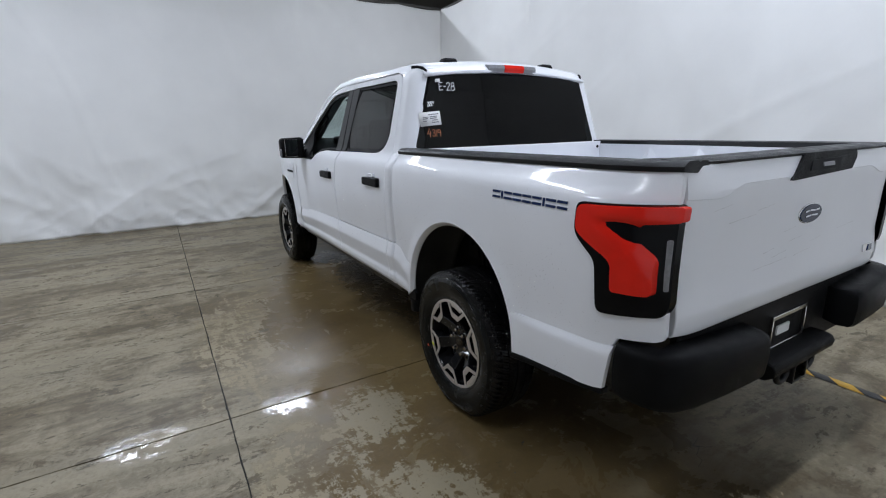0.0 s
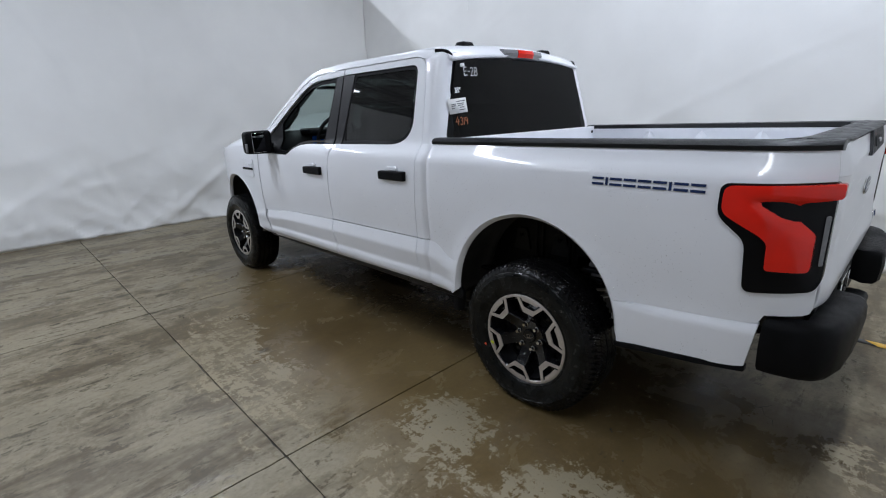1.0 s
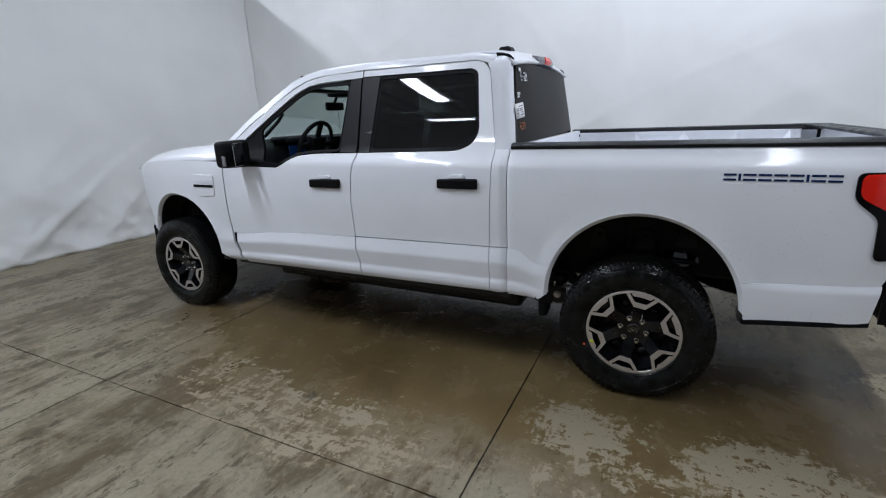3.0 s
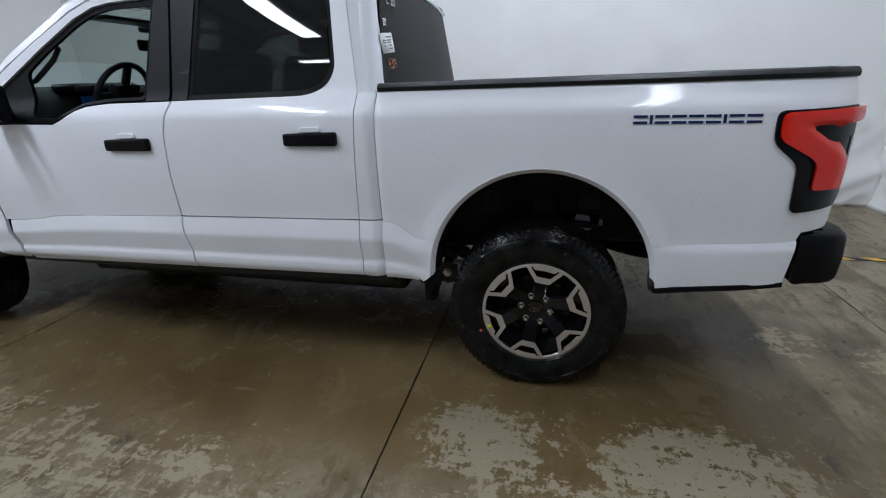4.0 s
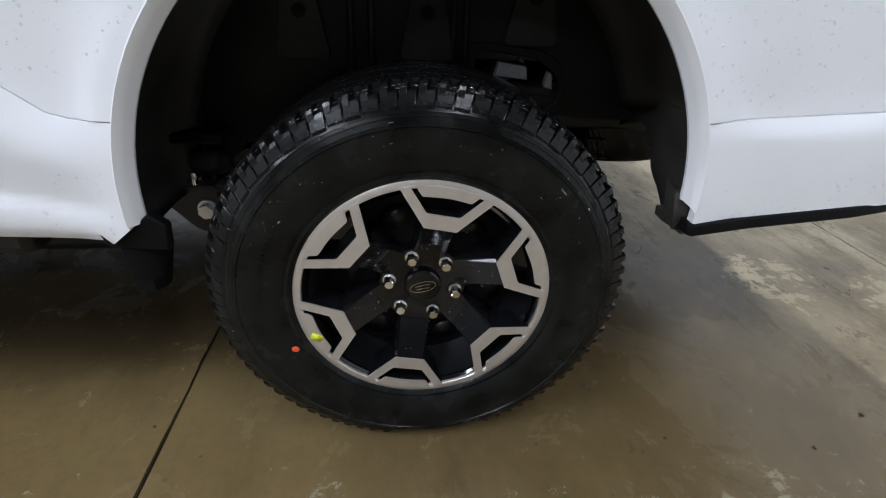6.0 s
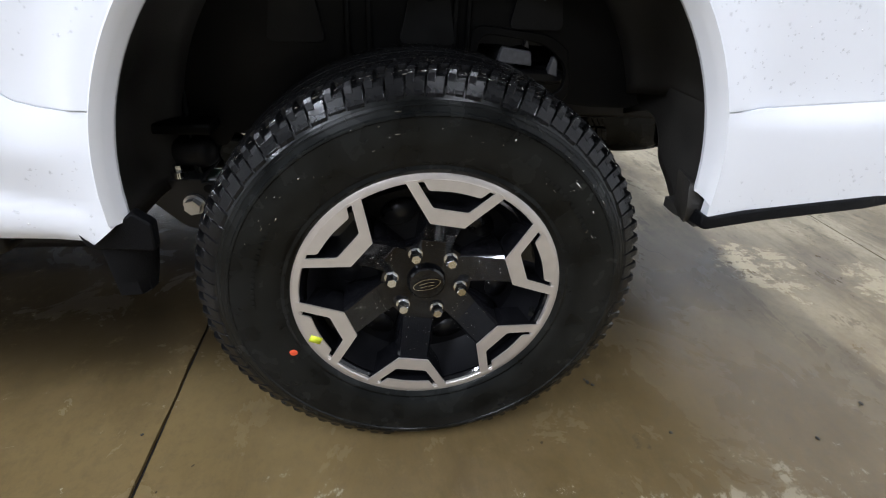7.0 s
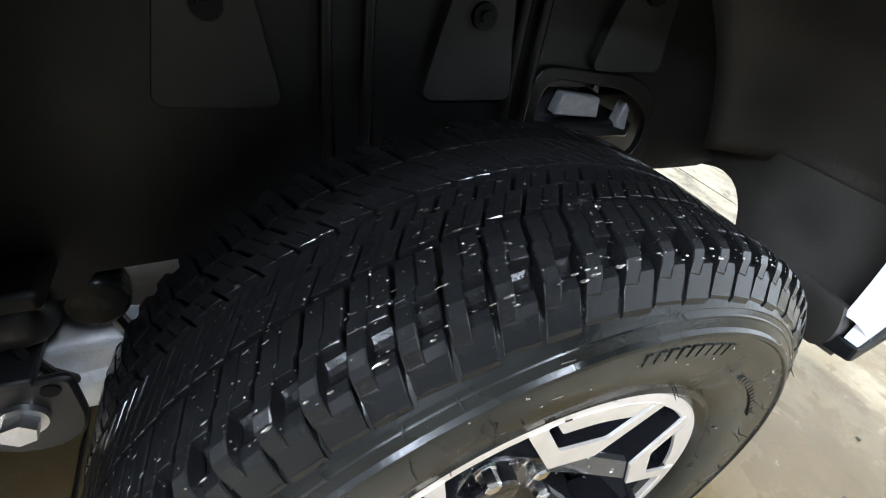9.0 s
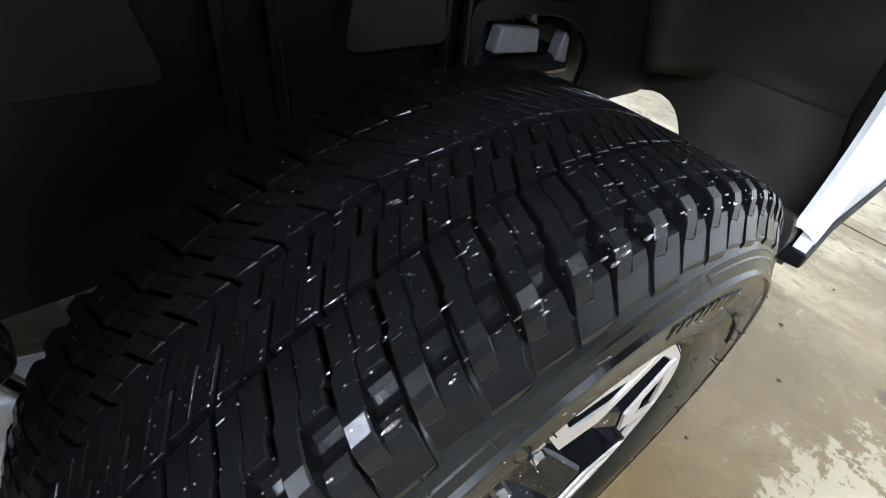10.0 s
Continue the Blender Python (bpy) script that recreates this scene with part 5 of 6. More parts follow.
    loft(bm, [[(side * x, y + dy, z + dz) for dy, dz in ((0.012, 0.0), (0.014, 0.020), (-0.012, 0.024), (-0.014, 0.002))] for x, y, z in ((0.990, cy - 0.496, 0.524), (0.95, cy - 0.502, 0.518), (0.905, cy - 0.508, 0.509), (0.866, cy - 0.512, 0.507))], True, True)
    loft(bm, [[(side * (x + dx), y, z) for dx, y in ((0.0, yf), (0.0, yr), (-0.05, yr - 0.006), (-0.07, yf - 0.02))] for z, yf, yr, x in ((0.603, cy - 0.462, cy - 0.474, 0.970), (0.596, cy - 0.459, cy - 0.480, 0.9745), (0.578, cy - 0.460, cy - 0.497, 0.980), (0.560, cy - 0.463, cy - 0.503, 0.981), (0.544, cy - 0.467, cy - 0.504, 0.979), (0.530, cy - 0.474, cy - 0.502, 0.972), (0.520, cy - 0.482, cy - 0.500, 0.962), (0.514, cy - 0.490, cy - 0.499, 0.948))], True, True)
    part("skirt_foot", bm, LINER_PALE, well, smooth=60)
    return well


for side in (-1, 1):
    liner(R0, side, True)
    liner(F0, side, False)

# rear suspension seen past the tyre
for side in (-1, 1):
    plate = rounded([(0.425, 0.506), (0.566, 0.506), (0.578, 0.482), (0.508, 0.402), (0.47, 0.392), (0.435, 0.408), (0.425, 0.44)], [0.01, 0.012, 0.012, 0.02, 0.03, 0.03, 0.02])
    br = sheet(plate, lambda y, z: 0.745, side, dy=9, dz=9, depth=0.012)
    bracket = part("arm_bracket", br, CHASSIS, truck, "black suspension bracket with a pale bolt", bevel=0.004)
    bm = bmesh.new()
    tube(bm, [(side * 0.742, 0.477, 0.458), (side * 0.752, 0.477, 0.458)], 0.022, 16)
    tube(bm, [(side * 0.752, 0.477, 0.458), (side * 0.768, 0.477, 0.458)], 0.0165, 6)
    part("bolt", bm, ALUMINIUM, bracket)
    for y, z in ((0.445, 0.492), (0.540, 0.490)):
        bm = bmesh.new()
        tube(bm, [(side * 0.744, y, z), (side * 0.747, y, z)], 0.009, 12)
        part("bolt_hole", bm, TRIM, bracket)
    part("bracket_top", boxes((min(side * 0.745, side * 0.60), max(side * 0.745, side * 0.60), 0.455, 0.585, 0.500, 0.512)), CHASSIS, bracket, bevel=0.003)
    bm = bmesh.new()
    loft(bm, [[(side * (x + w * dx), y, z + h * dz) for dx, dz in ((-1, -1), (1, -1), (1, -0.1), (0.75, 0.1), (0.75, 0.85), (0.5, 1), (-1, 1))] for x, y, z, w, h in ((0.66, 0.53, 0.440, 0.035, 0.040), (0.655, 0.46, 0.435, 0.035, 0.052), (0.645, 0.41, 0.425, 0.035, 0.056), (0.635, 0.37, 0.410, 0.035, 0.052), (0.60, 0.28, 0.375, 0.045, 0.045), (0.56, 0.12, 0.335, 0.05, 0.04))], True, True)
    part("lower_arm", bm, RAWCAST, truck, "cast aluminium control arm", bevel=0.01)
    bm = bmesh.new()
    tube(bm, [(side * 0.675, 0.47, 0.72), (side * 0.70, 0.475, 0.60), (side * 0.71, 0.47, 0.52), (side * 0.70, 0.46, 0.47), (side * 0.68, 0.45, 0.43), (side * 0.66, 0.43, 0.37)], 0.007, 10)
    part("brake_hose", bm, RUBBER, truck)
    bm = bmesh.new()
    tube(bm, [(side * 0.66, 0.43, 0.66), (side * 0.66, 0.413, 0.59), (side * 0.66, 0.403, 0.550), (side * 0.66, 0.396, 0.512), (side * 0.66, 0.387, 0.478), (side * 0.655, 0.370, 0.452), (side * 0.62, 0.33, 0.44)], 0.009, 12)
    part("cable", bm, RIMBLACK, truck, "glossy black cable")
    bm = bmesh.new()
    tube(bm, [(side * 0.64, 0.405, 0.545), (side * 0.685, 0.400, 0.545)], 0.033, 20)
    part("arm_bush", bm, RUBBER, truck, "black rubber bush", bevel=0.006)
    part("spring_seat", boxes((min(side * 0.722, side * 0.60), max(side * 0.722, side * 0.60), 0.430, 0.60, 0.518, 0.590)), CHASSIS, truck, bevel=0.03, segments=4)
    part("seat_ledge", boxes((min(side * 0.752, side * 0.60), max(side * 0.752, side * 0.60), 0.415, 0.530, 0.604, 0.626)), LINER, truck, bevel=0.006)
    bm = bmesh.new()
    tube(bm, [(side * 0.728, 0.500, 0.510), (side * 0.728, 0.500, 0.524)], 0.016, 12)
    tube(bm, [(side * 0.728, 0.500, 0.522), (side * 0.728, 0.500, 0.536)], 0.009, 6)
    part("stud_nut", bm, CHROME, bracket)
    bm = bmesh.new()
    tube(bm, [(side * 0.60, -0.16, 0.42), (side * 0.60, -0.18, 0.80)], 0.045, 14)
    part("damper", bm, CHASSIS, truck)
    bm = bmesh.new()
    tube(bm, [(side * (0.60 + 0.07 * math.cos(t)), -0.17 + 0.07 * math.sin(t), 0.55 + 0.006 * t) for t in np.linspace(0, 8 * math.pi, 80)], 0.009, 6)
    part("coil_spring", bm, ALUMINIUM, truck)
    mount = part("upper_mount", boxes((min(side * 0.665, side * 0.55), max(side * 0.665, side * 0.55), -0.30, -0.10, 0.70, 0.728)), CHASSIS, truck, bevel=0.008)
    for y0, y1, z0, z1 in ((-0.150, -0.225, 0.742, 0.772), (-0.262, -0.285, 0.722, 0.758), (-0.20, -0.215, 0.775, 0.790)):
        bm = sheet([(y0, z0), (y1, z0 - 0.006), (y1 + 0.005, z1 - 0.008), (y0 - 0.008, z1)], lambda y, z: 0.668, side, dy=9, dz=9, depth=0.02)
        part("mount_tab", bm, LENSGREY, mount, bevel=0.003)

# ---- wheels ----
TURN = -9.4


def polar(u, v, a, x):
    s, c = math.sin(radians(a)), math.cos(radians(a))
    return (x, v * s + u * c, v * c - u * s)


def plate_polar(outline, holes, a, x_out, depth):
    """A flat piece of the wheel face: outline in (tangent, radius) about the wheel's axis, turned by a."""
    bm = fill(outline, holes)
    for v in bm.verts:
        v.co = polar(v.co.y, v.co.z, a, x_out)
    made = bmesh.ops.extrude_face_region(bm, geom=bm.faces[:], use_keep_orig=True)
    for v in made["geom"]:
        if isinstance(v, bmesh.types.BMVert):
            v.co.x += depth
    return bm


def block_mesh(name, lobes):
    """One tread block between two grooves. Each lobe: (x, radius) along its width, depth, half angle, skew, step, shift."""
    bm = bmesh.new()
    for xs, drop, half_ang, skew, notch, shift in lobes:
        n = len(xs)
        rows = {}
        away = 1 if xs[-1][0] > xs[0][0] else -1
        for end in (-1, 1):
            for lev, (inset, sink) in enumerate(((0.0010, 0.0), (0.0, 0.0010), (-0.0006, drop))):
                row = []
                for k, (x, r) in enumerate(xs):
                    rr = r - sink
                    edge = 1 if k == n - 1 else -1 if k == 0 else 0
                    a = shift + end * (half_ang - math.degrees(inset / 0.4)) + skew * abs(x) * 100 + (notch if abs(x) > 0.079 or (abs(x) > 0.024 and abs(x) < 0.05) else 0)
                    row.append(bm.verts.new((x - edge * away * inset, rr * math.sin(radians(a)), rr * math.cos(radians(a)))))
                rows[end, lev] = row
        loop = [rows[-1, 2], rows[-1, 1], rows[-1, 0], rows[1, 0], rows[1, 1], rows[1, 2]]
        for p, q in zip(loop, loop[1:]):
            for k in range(n - 1):
                bm.faces.new((p[k], p[k + 1], q[k + 1], q[k]))
        for k in (0, n - 1):
            bm.faces.new([p[k] for p in loop])
    bmesh.ops.recalc_face_normals(bm, faces=bm.faces[:])
    me = bpy.data.meshes.new(name)
    bm.to_mesh(me)
    bm.free()
    me.materials.append(TREAD)
    return me


ROWS_T = []  # block meshes of a ring, first angle, number of blocks
NB = 82
PITCH = 360.0 / NB
for s in (-1, 1):
    made = []
    for k in range(2):
        wide = 0.450 - 0.012 * k
        top = [(s * x, r) for x, r in ((0.052, 0.4000), (0.066, 0.3998), (0.078, 0.3995), (0.080, 0.3994), (0.0885, 0.3988))]
        pocket = [(s * x, r) for x, r in ((0.0885, 0.3940), (0.0898, 0.3895), (0.0930, 0.3865), (0.0970, 0.3850), (0.1010, 0.3852), (0.1045, 0.3868), (0.1115 + 0.001 * k, 0.3852), (0.1165, 0.3800), (0.1252 + 0.001 * k, 0.3660))]
        lug = [(s * x, r) for x, r in ((0.086, 0.3987), (0.101, 0.3979), (0.1085, 0.3950), (0.1125, 0.3900), (0.1172, 0.3810))]
        turn = PITCH * 0.06
        made.append(block_mesh("shoulder_block", (
            (top, 0.011, PITCH * (wide / 2 - 0.007), 0.42, turn, -PITCH * wide / 2),
            (top, 0.011, PITCH * (wide / 2 - 0.007), 0.42, turn, PITCH * wide / 2),
            (pocket, 0.011, PITCH * wide, 0.42, turn, 0.0),
            (lug, 0.012, PITCH * 0.200, 0.42, turn, PITCH * (wide - 0.200) * (1 if s < 0 else -1)))))
    ROWS_T.append((made, 0.0 if s < 0 else 0.5))
    made = []
    for x0, x1, x2, x3 in ((0.004, 0.0235, 0.0250, 0.0475), (0.003, 0.0238, 0.0253, 0.0490)):
        run = [(s * x0, 0.4010), (s * x1, 0.4010), (s * x2, 0.4010), (s * x3, 0.4003)]
        made.append(block_mesh("tread_block", tuple((run, 0.010, PITCH * 0.221, 0.9, -PITCH * 0.34, q * PITCH * 0.2295) for q in (-1, 1))))
    ROWS_T.append((made, 0.3 if s < 0 else 0.8))


def make_wheel(pieces, phase=0.0):
    """A wheel at the origin, axis along x, its outer face towards -x."""
    bm = bmesh.new()
    spin(bm, [(-0.112, 0.228), (-0.105, 0.222), (-0.02, 0.205), (0.09, 0.215), (0.105, 0.232), (0.108, 0.238), (0.100, 0.238), (0.02, 0.212), (-0.02, 0.212), (-0.105, 0.230)], 64, closed=True)
    wheel = part("wheel", bm, RIMBLACK, truck, "black and machined alloy wheel with an all-terrain tyre", smooth=40)
    # tyre carcass
    bm = bmesh.new()
    prof = [(-0.110, 0.238), (-0.119, 0.2455), (-0.1235, 0.252), (-0.122, 0.258), (-0.131, 0.272), (-0.1365, 0.300), (-0.1375, 0.318), (-0.1365, 0.336), (-0.1385, 0.3375), (-0.1380, 0.341), (-0.1345, 0.343), (-0.1316, 0.3500), (-0.1319, 0.3508), (-0.1315, 0.3518), (-0.1303, 0.3526), (-0.1284, 0.3565), (-0.1288, 0.3573), (-0.1283, 0.3583), (-0.1270, 0.3592), (-0.121, 0.3690), (-0.113, 0.3745), (-0.100, 0.3790), (-0.055, 0.3825), (0.0, 0.3805)]
    prof = prof + [(-x, r) for x, r in prof[-2::-1]]
    spin(bm, prof, 120)
    for v in bm.verts:
        v.co.z = max(v.co.z, -0.3895)
    tyre = part("tyre", bm, RUBBER, wheel, "wet black all-terrain tyre", smooth=30)
    # thin moulding hairs left on the rubber
    bm = bmesh.new()
    rnd = random.Random(21)
    for k in range(34):
        a = radians(rnd.uniform(-100, 60))
        x, rr = rnd.choice(((-0.1375, 0.318), (-0.125, 0.262), (-0.130, 0.356), (-0.1365, 0.300)))
        q = Vector((x, rr * math.sin(a), rr * math.cos(a)))
        t = Vector((-0.7, rnd.uniform(-1, 1), rnd.uniform(-1, 1))).normalized() * rnd.uniform(0.005, 0.011)
        tube(bm, [q, q + t * 0.5, q + t + Vector((0, 0, -0.001))], [0.0007, 0.0006, 0.0003], 4)
    tagged(part("moulding_hair", bm, RUBBER, wheel), kind="stuff")
    # raised unreadable sidewall marks
    bm = bmesh.new()
    rnd = random.Random(4)
    for a0, count, rad, h in ((200, 10, 0.322, 0.012), (60, 14, 0.300, 0.006), (300, 12, 0.298, 0.006), (340, 9, 0.322, 0.012), (130, 8, 0.326, 0.007)):
        for k in range(count):
            a = a0 + k * 2.2
            w = rnd.uniform(0.5, 0.9)
            vs = [bm.verts.new(((-0.1381 if d else -0.136), (rad + e * h / 2) * math.sin(radians(a + f * w)), (rad + e * h / 2) * math.cos(radians(a + f * w)))) for d in (0, 1) for e, f in ((-1, -1), (-1, 1), (1, 1), (1, -1))]
            for f in ((4, 5, 6, 7), (0, 1, 5, 4), (1, 2, 6, 5), (2, 3, 7, 6), (3, 0, 4, 7)):
                bm.faces.new([vs[q] for q in f])
    tagged(part("sidewall_mark", bm, RUBBER, wheel), kind="stuff")
    if not pieces:
        tr = bmesh.new()
        for meshes, off in ROWS_T:
            for k in range(NB):
                me = meshes[k % 2]
                if abs(((k + off) * PITCH + 360) % 360 - 180) < 15:
                    continue
                n0 = len(tr.verts)
                tr.from_mesh(me)
                tr.verts.ensure_lookup_table()
                bmesh.ops.rotate(tr, cent=(0, 0, 0), matrix=Matrix.Rotation(radians((k + off) * PITCH), 3, "X"), verts=tr.verts[n0:])
        ob = part("tread", tr, TREAD, wheel)
        tagged(ob, kind="stuff")
    # black star
    bm = bmesh.new()
    for k in range(6):
        a = TURN + phase + 60 * k
        rings = []
        for v, w, x in ((0.0, 0.022, -0.064), (0.080, 0.034, -0.068), (0.105, 0.0325, -0.082), (0.153, 0.0305, -0.1150)):
            rings.append([polar(u, v, a, xx) for u, xx in ((-w - 0.007, -0.030), (-w - 0.001, x + 0.006), (-w + 0.004, x), (w - 0.004, x), (w + 0.001, x + 0.006), (w + 0.007, -0.030))])
        loft(bm, rings, False)
    spin(bm, [(-0.030, 0.094), (-0.054, 0.092), (-0.065, 0.086), (-0.066, 0.0005)], 48)
    part("spoke_star", bm, RIMBLACK, wheel, "gloss black spokes", smooth=40)
    bm = bmesh.new()
    spin(bm, [(-0.050, 0.085), (-0.044, 0.115), (-0.036, 0.160), (-0.040, 0.188), (-0.062, 0.206), (-0.108, 0.2165)], 72)
    part("wheel_dish", bm, TRIM, wheel, "gloss black wheel dish", smooth=40)
    for k in range(6):
        bm = bmesh.new()
        a = TURN + phase + 60 * k + 30
        vs = [bm.verts.new(polar(0.036 * math.cos(t), 0.148 + 0.024 * math.sin(t), a, -0.0392 - 0.004 * (math.sin(t) < 0))) for t in np.linspace(0, 2 * math.pi, 20, endpoint=False)]
        bm.faces.new(vs)
        part("vent_hole", bm, CHASSIS, wheel, solid=0.004)
    outer = [(-0.0295, 0.152), (0.0295, 0.152)]
    side_r = 0.2335
    ang = 21.0
    ring_out = [(side_r * math.sin(radians(t)), side_r * math.cos(radians(t))) for t in np.linspace(ang, -ang, 9)]
    face = outer + ring_out
    slot = rounded([(-0.0300, 0.180), (0.0300, 0.180), (0.0655, 0.2225), (0.0590, 0.2280), (0.0430, 0.2100), (0.0, 0.2145), (-0.0430, 0.2100), (-0.0590, 0.2280), (-0.0655, 0.2225)], [0.004, 0.004, 0.0035, 0.0035, 0.003, 0.03, 0.003, 0.0035, 0.0035])
    for k in range(6):
        a = TURN + phase + 60 * k
        # black backing of the fork under the machined face
        part("fork", plate_polar(face, (slot,), a, -0.1165, 0.055), RIMBLACK, wheel, bevel=0.002)
        part("machined_face", plate_polar(face, (slot,), a, -0.1200, 0.0032), MACHINED, wheel, bevel=0.0012)
        # recessed floor inside the slot
        part("slot_floor", plate_polar(rounded([(-0.034, 0.174), (0.034, 0.174), (0.070, 0.226), (-0.070, 0.226)], 0.004), (), a, -0.080, 0.01), RIMBLACK, wheel)
    bm = bmesh.new()
    spin(bm, [(-0.1186, 0.2300), (-0.1188, 0.2405), (-0.1170, 0.2435), (-0.109, 0.244), (-0.109, 0.228), (-0.117, 0.2285)], 96, closed=True)
    part("rim_ring", bm, MACHINED, wheel, "machined silver rim ring")
    for k in range(6):
        a = 19.4 + phase + 60 * k
        bm = bmesh.new()
        c = Vector(polar(0, 0.0675, a, 0))
        tube(bm, [c + Vector((-0.058, 0, 0)), c + Vector((-0.068, 0, 0))], [0.0150, 0.0135], 14)
        tube(bm, [c + Vector((-0.067, 0, 0)), c + Vector((-0.085, 0, 0)), c + Vector((-0.088, 0, 0))], [0.0115, 0.0112, 0.0088], 6)
        part("lug_nut", bm, CHROME, wheel)
        bm = bmesh.new()
        tube(bm, [c + Vector((-0.0645, 0, 0)), c + Vector((-0.0668, 0, 0))], 0.0185, 16)
        part("lug_seat", bm, RIMBLACK, wheel)
    bm = bmesh.new()
    spin(bm, [(-0.061, 0.036), (-0.072, 0.0355), (-0.075, 0.032), (-0.076, 0.0005)], 36)
    cap = part("centre_cap", bm, RIMBLACK, wheel)
    bm = bmesh.new()
    el = oval(0.0, 0.0, 0.026, 0.0115, 30)
    ribbon(bm, el + el[:1], 0.0012, lambda u, v: polar(u * 0.97 + v * 0.25, v * 0.97 - u * 0.25, 0, -0.0772))
    ribbon(bm, [(-0.014, 0.002), (-0.004, 0.004), (0.014, 0.003)], 0.0012, lambda u, v: polar(u * 0.97 + v * 0.25, v * 0.97 - u * 0.25, 0, -0.0772))
    ribbon(bm, [(-0.012, -0.005), (0.0, -0.003), (0.013, -0.004)], 0.0012, lambda u, v: polar(u * 0.97 + v * 0.25, v * 0.97 - u * 0.25, 0, -0.0772))
    part("cap_outline", bm, CHROME, wheel)
    bm = bmesh.new()
    spin(bm, [(-0.010, 0.07), (-0.010, 0.165), (0.015, 0.165), (0.015, 0.07)], 48, closed=True)
    part("brake_disc", bm, CHASSIS, wheel, "dark brake disc")
    bm = bmesh.new()
    loft(bm, [[(x, r * math.sin(radians(t)), r * math.cos(radians(t))) for x, r in ((-0.025, 0.11), (-0.025, 0.178), (0.035, 0.178), (0.035, 0.11))] for t in np.linspace(-85, -35, 9)], True, True)
    part("caliper", bm, CHASSIS, wheel, bevel=0.006)
    bm = bmesh.new()
    tube(bm, [polar(0, 0.212, -103, -0.10), polar(0, 0.204, -103, -0.120)], 0.005, 10)
    part("valve", bm, RUBBER, wheel)
    return wheel


near = make_wheel(True)
near.location = (-0.886, 0.013, 0.391)
plain = make_wheel(False, 17.0)
plain.location = (-0.886, 3.694, 0.391)
copy_thing(plain, pose(0.886, 0.013, 0.391, 0, 0, 180))
copy_thing(plain, pose(0.886, 3.694, 0.391, 0, 0, 180))
bm = bmesh.new()
bm.faces.new([bm.verts.new((-0.0, *p)) for p in ((-0.011, -0.008), (0.011, -0.008), (0.011, 0.008), (-0.011, 0.008))])
yl = part("yellow_sticker", bm, YELLOW, near, "small yellow inspection sticker", solid=0.0006)
yl.location, yl.rotation_euler = (-0.1206, *polar(0, 0.2250, 112.5, 0)[1:]), (radians(25), 0, 0)
bm = bmesh.new()
spin(bm, [(-0.1368, 0.0075), (-0.1378, 0.006), (-0.1380, 0.0002)], 16)
rd = part("red_dot", bm, REDDOT, near)
rd.location = (0.0050, *polar(0, 0.269, 113, 0)[1:])

# ---- cabin ----
def seat(x, y, w):
    s = tagged(new("seat"), "dark vinyl seat")
    s.parent = truck
    part("cushion", boxes((x - w / 2, x + w / 2, y, y + 0.50, 0.88, 1.03)), SEAT, s, bevel=0.05, segments=3)
    bm = boxes((x - w / 2, x + w / 2, y - 0.07, y + 0.07, 0, 0.62))
    bmesh.ops.transform(bm, matrix=Matrix.Translation((0, 0.0, 0.98)) @ Matrix.Translation((0, y, 0)) @ Matrix.Rotation(radians(12), 4, "X") @ Matrix.Translation((0, -y, 0)), verts=bm.verts[:])
    part("backrest", bm, SEAT, s, bevel=0.05, segments=3)
    bm = boxes((x - 0.14, x + 0.14, y - 0.21, y - 0.11, 1.60, 1.76))
    part("headrest", bm, SEAT, s, bevel=0.035, segments=3)
    return s


seat(-0.42, 1.85, 0.54)
seat(0.42, 1.85, 0.54)
seat(-0.42, 1.02, 0.60)
seat(0.42, 1.02, 0.60)
bm = bmesh.new()
loft(bm, [[(x, y - 0.06 * math.cos(x * 2.2), z) for y, z in ((3.12, 1.00), (2.86, 1.00), (2.76, 1.18), (2.78, 1.37), (2.86, 1.435), (3.10, 1.425))] for x in np.linspace(-0.88, 0.88, 15)], True, True)
dash = part("dashboard", bm, DASH, truck, "dark dashboard with a lit blue screen", smooth=50)
part("instrument_screen", boxes((-0.60, -0.30, 2.69, 2.705, 1.28, 1.38)), SCREEN, dash, "blue instrument screen", bevel=0.006)
part("centre_screen", boxes((-0.13, 0.16, 2.66, 2.68, 1.22, 1.42)), LENSBLACK, dash, bevel=0.008)
part("cowl", boxes((-0.64, -0.26, 2.67, 2.86, 1.395, 1.450)), DASH, dash, bevel=0.02)
wheel_m = Matrix.Translation((-0.42, 2.57, 1.375)) @ Matrix.Rotation(radians(-66), 4, "X")
bm = bmesh.new()
tube(bm, [wheel_m @ Vector((0.188 * math.cos(t), 0.188 * math.sin(t), 0)) for t in np.linspace(0, 2 * math.pi, 41)], 0.017, 10)
sw = part("steering_wheel", bm, DASH, truck, "dark three-spoke steering wheel")
bm = boxes((-0.085, 0.085, -0.07, 0.07, -0.03, 0.03), (-0.18, 0.18, -0.022, 0.022, -0.016, 0.012), (-0.025, 0.025, -0.18, 0.0, -0.016, 0.012))
bmesh.ops.transform(bm, matrix=wheel_m, verts=bm.verts[:])
part("wheel_boss", bm, DASH, sw, bevel=0.01)
bm = boxes((-0.12, 0.12, 2.655, 2.685, 1.645, 1.715))
mr = part("cabin_mirror", bm, TRIM, truck, "black rear-view mirror", bevel=0.015, segments=3)
bm = bmesh.new()
tube(bm, [(0, 2.68, 1.69), (0, 2.63, 1.775)], 0.012, 8)
part("mirror_stalk", bm, TRIM, mr)
bm = bmesh.new()
tube(bm, [(0.03, 2.66, 1.65), (0.03, 2.66, 1.47)], 0.0016, 5)
part("hanging_cord", bm, TRIM, mr)
